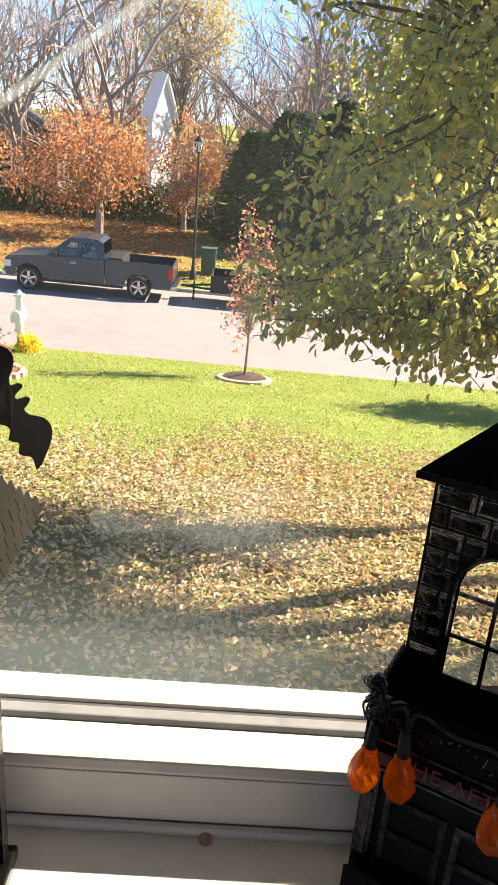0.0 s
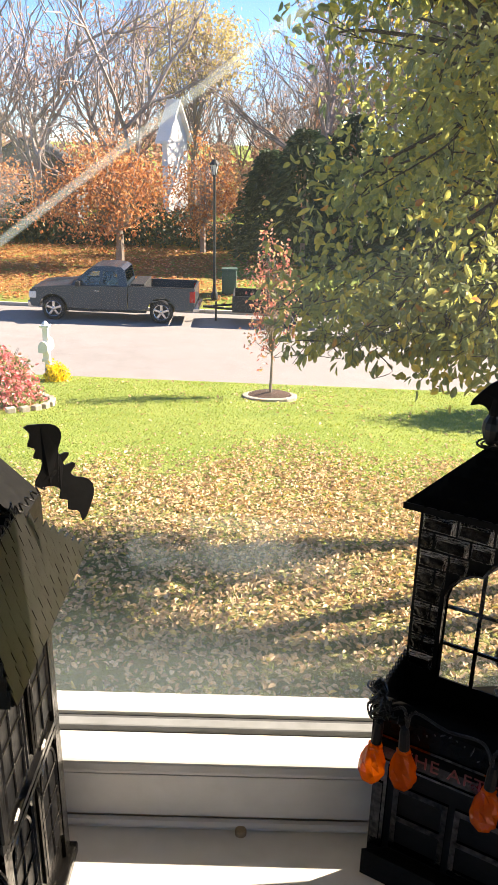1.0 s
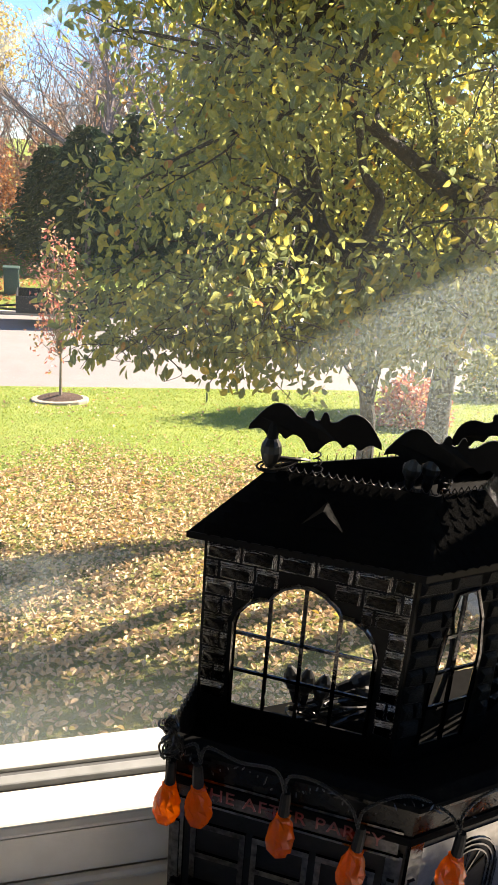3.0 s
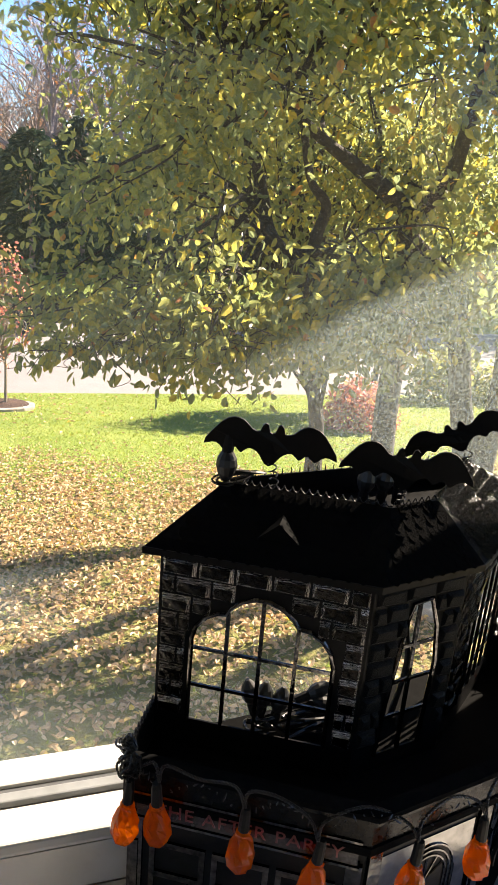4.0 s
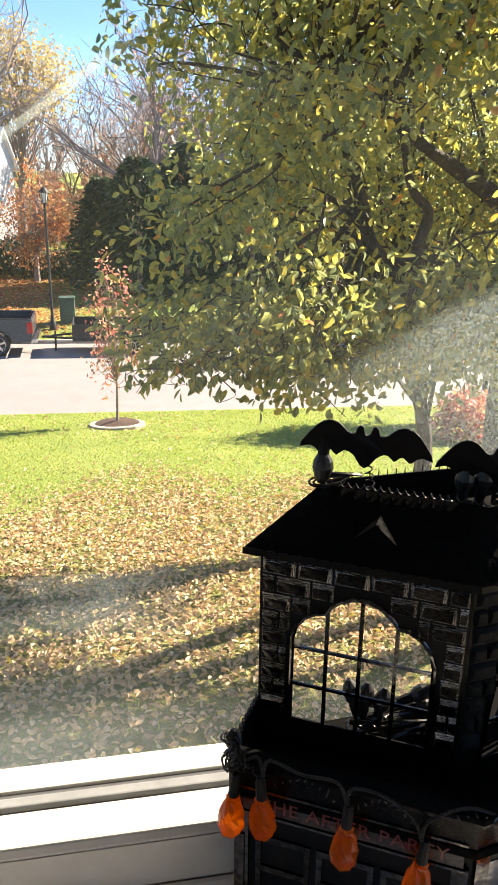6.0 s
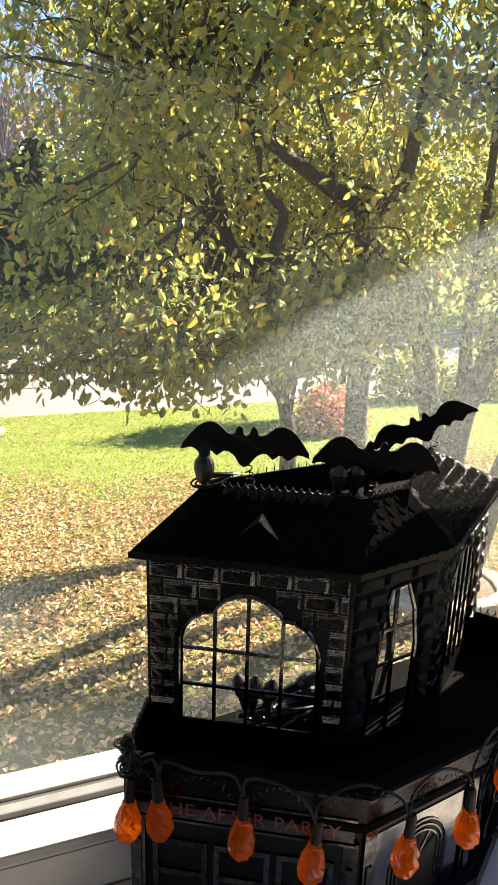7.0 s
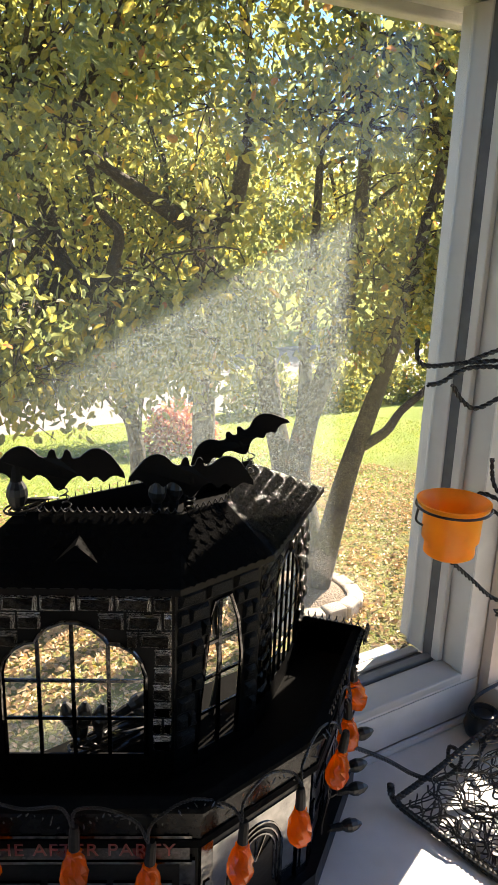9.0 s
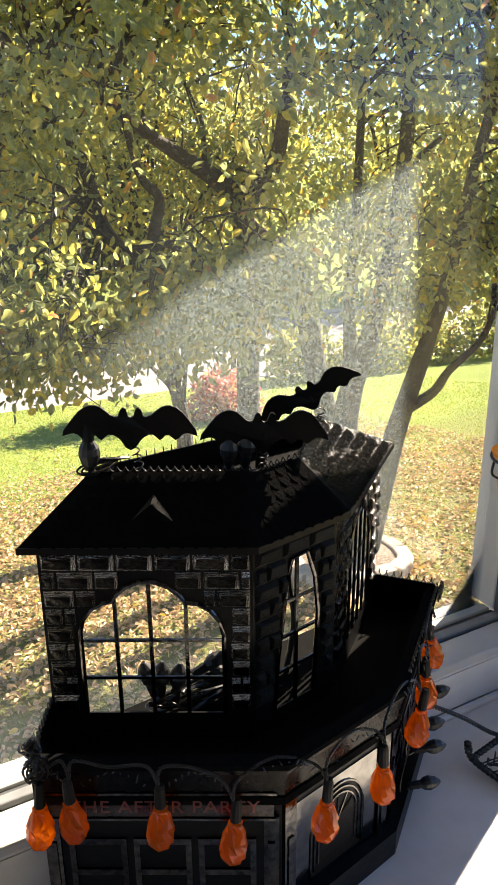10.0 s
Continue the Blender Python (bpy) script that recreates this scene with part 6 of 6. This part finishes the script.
bundle = thing("light_bundle", pose(0.375, -0.085, 0.159), "tangle of dark wires and unlit bulbs inside the tin house", "string lights")
g, gb, gc = Geo(), Geo(), Geo()
for i in range(14):
    p = [Vector((rng.uniform(-0.03, 0.10), rng.uniform(-0.012, 0.03), rng.uniform(0.003, 0.034))) for _ in range(5)]
    part("wire", Geo().tube(curve_through(p, 5), 0.0018, 5), wire_black, bundle, local=True)
for i in range(5):
    gc, gb = Geo(), Geo()
    o, d = (((-0.030, 0.0, 0.050), (-0.25, 0, 1)), ((-0.018, 0.005, 0.040), (0.1, 0, 1)), ((-0.005, 0.0, 0.036), (0.2, 0, 1)), ((0.030, 0.01, 0.040), (1, 0, 0.3)), ((0.055, 0.0, 0.030), (-1, 0.1, 0.4)))[i]
    dark_bulb(gc, gb, o, d, 0.9)
    spare = part("spare_bulb", gb, rubber_black, bundle, local=True)
    part("socket", gc, cord_cap, spare, local=True)
g = Geo()
g.tube(curve_through([(0.068, 0.02, 0.0), (0.074, 0.02, 0.05), (0.066, 0.015, 0.09), (0.076, 0.02, 0.12)], 6), 0.003, 6)
part("cable", g, wire_black, bundle, local=True)
g = Geo()
g.tube(curve_through([(0.12, 0.01, 0.0), (0.13, 0.012, 0.06), (0.122, 0.01, 0.11), (0.14, 0.02, 0.15)], 6), 0.003, 6)
part("cable", g, wire_black, bundle, local=True)
rl = thing("roof_lights", pose(0.315, -0.036, 0.400), "unlit dark bulb and coiled wire lying on the roof rim", "string lights")
g = Geo()
for i in range(5):
    g.tube([(0.016 * math.cos(t) + 0.01 + 0.004 * i, 0.006 * math.sin(t), 0.004 + 0.0016 * i + 0.003 * math.sin(t + i)) for t in np.linspace(0, 6.2, 22)], 0.0011, 4)
gc, gb = Geo(), Geo()
dark_bulb(gc, gb, (0.006, 0.0, 0.030), (0.0, 0, -1), 1.0)
part("wire", g, wire_black, rl, local=True)
part("bulb", gb, rubber_black, rl, local=True)
part("socket", gc, cord_cap, rl, local=True)
rl2 = thing("roof_lights", pose(0.452, -0.062, 0.382), "unlit dark bulbs clipped behind the roof rim", "string lights")
gc, gb = Geo(), Geo()
for x in (-0.012, 0.006, 0.022):
    dark_bulb(gc, gb, (x, 0, 0.016), (0.1, 0, 1), 0.9)
part("bulb", gb, rubber_black, rl2, local=True)
part("socket", gc, cord_cap, rl2, local=True)

# ---- the silvery tin house ----
LH = thing("tin_manor", pose(-0.17, -0.1835, 0), "weathered grey embossed tin house with mansard roof", "decoration house")
LX, LY = 0.117, 0.0765


def lface(k):
    """East wall (0) or the wall towards the room (1): s along, z up, e outward."""
    if k == 0:
        return lambda s, z, e=0.0: Vector((LX + e, -LY + s, z))
    return lambda s, z, e=0.0: Vector((-LX + s, -LY - e, z))


part("body", Geo().box((-LX, -LY, 0.012), (LX, LY, 0.325), bevel=0.002), tin_silver, LH, local=True)
part("base_plate", Geo().box((-LX - 0.01, -LY - 0.01, 0), (LX + 0.01, LY + 0.005, 0.012), bevel=0.002), tin_silver, LH, local=True)
for k, run in ((0, 2 * LY), (1, 2 * LX)):
    pl = lface(k)
    for s in ((0.040, 0.113) if k == 0 else (0.05, 0.13, 0.21)):
        for z0, h in ((0.045, 0.085), (0.185, 0.08)):
            w, top = 0.022, z0 + h
            ar = [(s + w * math.cos(t), top + 1.3 * w * math.sin(t)) for t in np.linspace(0, math.pi, 11)]
            part("arched_window", Geo().prism([(s + w, z0), *ar, (s - w, z0)], 0, 0.0012, pl), tin_black, LH, local=True)
            g = Geo()
            for q in (1.0, 1.3):
                g.tube([pl(s + (p[0] - s) * q, z0 + (p[1] - z0) * (1 + 0.12 * (q > 1)), 0.0016) for p in [(s + w, z0), *ar, (s - w, z0)]], 0.0019, 5)
            g.tube([pl(s, z0, 0.0018), pl(s, top + 1.25 * w, 0.0018)], 0.0012, 5)
            for f in (0.35, 0.7, 1.0):
                g.tube([pl(s - w, z0 + h * f, 0.0018), pl(s + w, z0 + h * f, 0.0018)], 0.0011, 5)
            part("window_trim", g, tin_silver, LH, local=True)
    for z in (0.158, 0.166, 0.312):
        part("string_course", Geo().prism([(0, z), (run, z), (run, z + 0.005), (0, z + 0.005)], 0, 0.0035, pl), tin_silver, LH, local=True)
    for s in (0.007, run - 0.007):
        part("pilaster", Geo().prism([(s - 0.007, 0.012), (s + 0.007, 0.012), (s + 0.007, 0.322), (s - 0.007, 0.322)], 0, 0.0034, pl), tin_silver, LH, local=True)
eo, zt = 0.030, 0.397
E4 = [(-LX - eo, -LY - 0.020), (LX + eo, -LY - 0.020), (LX + eo, LY + eo), (-LX - eo, LY + eo)]
R4 = [(-0.126, -0.082), (0.126, -0.082), (0.126, 0.008), (-0.126, 0.008)]
for i in range(4):
    j = (i + 1) % 4
    a, b, c, d = (Vector((*p, z)) for p, z in ((E4[i], 0.318), (E4[j], 0.318), (R4[j], zt), (R4[i], zt)))
    dn = (b - a).normalized()
    nrm = dn.cross((c - b).normalized()).normalized()
    if nrm.z < 0:
        nrm = -nrm
    slope = part("roof_slope", Geo().add([a, b, c, d, a - nrm * 0.002, b - nrm * 0.002, c - nrm * 0.002, d - nrm * 0.002], [(0, 1, 2, 3), (7, 6, 5, 4), (0, 4, 5, 1), (1, 5, 6, 2), (2, 6, 7, 3), (3, 7, 4, 0)]), tin_silver, LH, local=True)
    if i in (0, 1):
        upv = (d + c - a - b).normalized()
        rot = Matrix((dn, -nrm, nrm.cross(dn).normalized())).transposed().to_4x4()
        me2 = mesh_of("shingle", Geo().box((-0.5, -1, -0.5), (0.5, 0, 0.5)), tin_shingle)
        for r in range(9):
            p, q = a.lerp(d, (r + 0.5) / 9), b.lerp(c, (r + 0.5) / 9)
            k = max(4, round((q - p).length / 0.015))
            for m in range(k):
                shared("shingle", me2, slope, Matrix.Translation(p.lerp(q, (m + 0.5) / k)) @ rot @ Matrix.Rotation(radians(-3), 4, "X") @ Matrix.Diagonal((0.0143, 0.0012, 0.0115, 1)))
# black liner added, the shade of the open hollow put into its colour
part("roof_deck", Geo().prism(R4, zt - 0.06, zt - 0.055, lambda u, v, ee: Vector((u, v, ee))).box((-0.124, 0.003, 0.338), (0.124, 0.006, zt - 0.001)).box((-0.124, -0.080, 0.338), (-0.121, 0.003, zt - 0.001)), tin_matte, LH, "hollow of the open roof, lined black for its shade", local=True)
part("cresting", coil(Geo(), [(*p, zt) for p in R4 + R4[:1]], 0.004, 0.010, 0.0008), wire_black, LH, local=True)
g = Geo().prism([(-0.10, 0.30), (0.126, 0.30), (0.126, 0.388), (0.013, 0.50), (-0.10, 0.388)], 0.012, 0.062, lambda u, v, ee: Vector((u, ee, v)))
part("rear_gable", g, tin_black, LH, local=True)
b4 = bat(pose(-0.020, -0.160, 0.424, 0, 64, 42) @ Matrix.Scale(0.80, 4), "black tin bat hanging steeply at the roof corner")
part("spring", spring(Geo(), (-0.045, -0.176, 0.398), (-0.028, -0.162, 0.414), 0.003, 5), wire_black, b4)

# ---- twisted wire figure with its orange cup ----
fig = thing("wire_figure", pose(0.868, -0.235, 0), "twisted black wire figure with branching arms and net skirt", "decoration figure")
g = Geo()
for i in range(5):
    twisted(g, [(0.868 + 0.006 * math.cos(i * 1.3), -0.235 + 0.006 * math.sin(i * 1.3), 0.0), (0.872 + 0.004 * math.cos(i), -0.23, 0.25), (0.866, -0.225 + 0.003 * i, 0.5), (0.862 + 0.006 * i, -0.22, 0.60)], 0.0022, 60)
part("stem", g, wire_black, fig)
ARMS = [
    [(0.890, -0.215, 0.50), (0.837, -0.150, 0.515), (0.777, -0.118, 0.513), (0.722, -0.112, 0.512), (0.702, -0.112, 0.520), (0.699, -0.112, 0.541)],
    [(0.890, -0.21, 0.49), (0.832, -0.145, 0.505), (0.770, -0.120, 0.508), (0.734, -0.116, 0.495), (0.716, -0.115, 0.494)],
    [(0.888, -0.215, 0.505), (0.840, -0.150, 0.50), (0.807, -0.135, 0.478), (0.779, -0.126, 0.465), (0.760, -0.122, 0.475), (0.746, -0.120, 0.492)],
    [(0.888, -0.21, 0.53), (0.857, -0.16, 0.535), (0.812, -0.13, 0.528), (0.767, -0.118, 0.514)],
    [(0.892, -0.215, 0.30), (0.867, -0.15, 0.330), (0.837, -0.105, 0.352), (0.825, -0.10, 0.342), (0.817, -0.115, 0.330), (0.815, -0.122, 0.356)],
    [(0.892, -0.215, 0.20), (0.880, -0.145, 0.213), (0.837, -0.135, 0.232), (0.802, -0.130, 0.262), (0.769, -0.128, 0.290)],
    [(0.880, -0.145, 0.213), (0.870, -0.138, 0.232), (0.868, -0.136, 0.258)],
    [(0.893, -0.21, 0.34), (0.884, -0.14, 0.315), (0.857, -0.11, 0.325), (0.830, -0.102, 0.346)],
    [(0.867, -0.12, 0.335), (0.850, -0.105, 0.36), (0.846, -0.10, 0.392)],
    [(0.890, -0.20, 0.43), (0.890, -0.165, 0.42), (0.884, -0.15, 0.405)],
]
for pts in ARMS:
    part("arm", twisted(Geo(), pts, 0.0017, 62), wire_black, fig)
g = Geo()
for i in range(9):
    p = [Vector((0.83 + rng.normal() * 0.02, -0.155 + rng.normal() * 0.012, 0.505 + rng.normal() * 0.014)) for _ in range(4)]
    g.tube(curve_through(p, 5), 0.0014, 5)
for i in range(7):
    p = [Vector((0.858 + rng.normal() * 0.012, -0.15 + rng.normal() * 0.01, 0.213 + rng.normal() * 0.01)) for _ in range(4)]
    g.tube(curve_through(p, 5), 0.0014, 5)
part("knots", g, wire_black, fig)
# net skirt: wavy wires in two slanting families over a draped sheet
def drape(u, v):
    a = Vector((0.700, -0.145, 0.006)).lerp(Vector((0.905, -0.150, 0.075)), u)
    b = Vector((0.735, -0.300, 0.003)).lerp(Vector((0.905, -0.330, 0.010)), u)
    p = a.lerp(b, v)
    p.z += 0.020 * math.sin(math.pi * u) * math.sin(math.pi * v) + 0.007 * math.sin(9 * u + 5 * v)
    p.z = max(p.z, 0.0025)
    return p


g = Geo()
for i in range(84):
    u, w = rng.uniform(-0.05, 1.0), rng.uniform(0, 6.3, 3)
    steer, lift = rng.uniform(-0.55, 0.35), rng.uniform(0, 0.010)
    v0, v1 = (rng.uniform(0, 0.3), rng.uniform(0.75, 1.0)) if i % 3 else (rng.uniform(0, 0.6), rng.uniform(0.6, 1.0))
    path = []
    for j in range(41):
        v = v0 + (v1 - v0) * j / 40
        x = u + steer * v + 0.050 * math.sin(9 * v + w[0]) + 0.022 * math.sin(27 * v + w[1]) + 0.008 * math.sin(61 * v + w[2])
        if 0 <= x <= 1:
            path.append(drape(x, v) + Vector((0, 0, lift * (0.6 + 0.4 * math.sin(17 * v + w[2])))))
    if len(path) > 5:
        g.tube(path, float(rng.uniform(0.0008, 0.0014)), 4)
for i in range(20):
    v, w, steer = rng.uniform(0.05, 1), rng.uniform(0, 6.3, 2), rng.uniform(-0.5, 0.5)
    path = []
    for j in range(41):
        x = j / 40
        q = v + steer * (x - 0.5) + 0.05 * math.sin(11 * x + w[0]) + 0.02 * math.sin(33 * x + w[1])
        if 0 <= q <= 1:
            path.append(drape(x, q) + Vector((0, 0, 0.003 + 0.002 * math.sin(21 * x + w[1]))))
    if len(path) > 5:
        g.tube(path, 0.0008, 4)
tagged(part("net_skirt", g, wire_black, fig, "fine black wire net"), kind="stuff")
g = Geo()
twisted(g, [(0.690, -0.150, 0.030), (0.694, -0.143, 0.036), (0.700, -0.146, 0.014), (0.712, -0.19, 0.006), (0.735, -0.300, 0.005), (0.80, -0.32, 0.006)], 0.0026, 90)
twisted(g, [(0.700, -0.146, 0.014), (0.76, -0.147, 0.030), (0.83, -0.149, 0.055), (0.905, -0.150, 0.077)], 0.0024, 90)
part("hem", g, wire_black, fig)

cup = thing("orange_cup", pose(0.774, -0.116, 0.294) @ Matrix.Scale(0.89, 4), "matt orange glass cup held in a wire ring", "candle cup")
part("cup", Geo().lathe([(0.002, 0.002), (0.026, 0.0), (0.0315, 0.004), (0.0315, 0.018), (0.0355, 0.024), (0.0365, 0.060), (0.044, 0.068), (0.046, 0.0725), (0.044, 0.073), (0.035, 0.062), (0.033, 0.028), (0.028, 0.020), (0.028, 0.006), (0.002, 0.005)], 36), bucket_orange, cup, smooth=True, local=True)
g = Geo().tube([(0.0458 * math.cos(t), 0.0458 * math.sin(t), 0.0655) for t in np.linspace(0, 2 * math.pi, 40)], 0.0018, 6)
g.tube(curve_through([(0.0458, -0.002, 0.0655), (0.054, 0.006, 0.058), (0.058, 0.014, 0.056)], 5), 0.002, 6)
g.tube(curve_through([(-0.042, 0.018, 0.064), (-0.046, 0.016, 0.05), (-0.04, 0.01, 0.044)], 5), 0.0016, 6)
part("wire_ring", g, wire_black, cup, local=True)

pot = thing("black_pot", pose(0.889, -0.105, 0) @ Matrix.Scale(1.2, 4), "small round black pot with a wire handle on the stool", "pot")
part("pot", Geo().lathe([(0.010, 0.0), (0.017, 0.006), (0.020, 0.016), (0.017, 0.027), (0.013, 0.031), (0.015, 0.034), (0.012, 0.035), (0.010, 0.030)], 20), rubber_black, pot, smooth=True, local=True)
part("handle", Geo().tube(curve_through([(-0.015, 0, 0.032), (-0.024, 0.0, 0.045), (-0.012, 0, 0.058), (0.020, 0, 0.062)], 8), 0.002, 6), wire_black, pot, local=True)

lead = thing("power_lead", (0.65, -0.125, 0.0), "twisted black lead running along the window stool", "cable")
part("lead", twisted(Geo(), [(0.640, -0.128, 0.100), (0.690, -0.134, 0.066), (0.735, -0.140, 0.030), (0.775, -0.142, 0.008), (0.812, -0.138, 0.008), (0.826, -0.128, 0.014), (0.816, -0.118, 0.022), (0.806, -0.130, 0.010), (0.822, -0.148, 0.006), (0.850, -0.140, 0.022), (0.875, -0.14, 0.045)], 0.0017, 100), wire_black, lead)
knot = thing("wood_plug", (0.113, -0.0735, 0.0), "small brown plug at the foot of the apron", "plug")
part("plug", Geo().lathe([(0.0058, 0.0), (0.0058, 0.004), (0.005, 0.0055), (0.002, 0.006)], 14, Matrix.Translation((0.113, -0.078, 0.0))), mat("plug_brown", (0.38, 0.28, 0.18), None, 0.6, scale=80), knot)
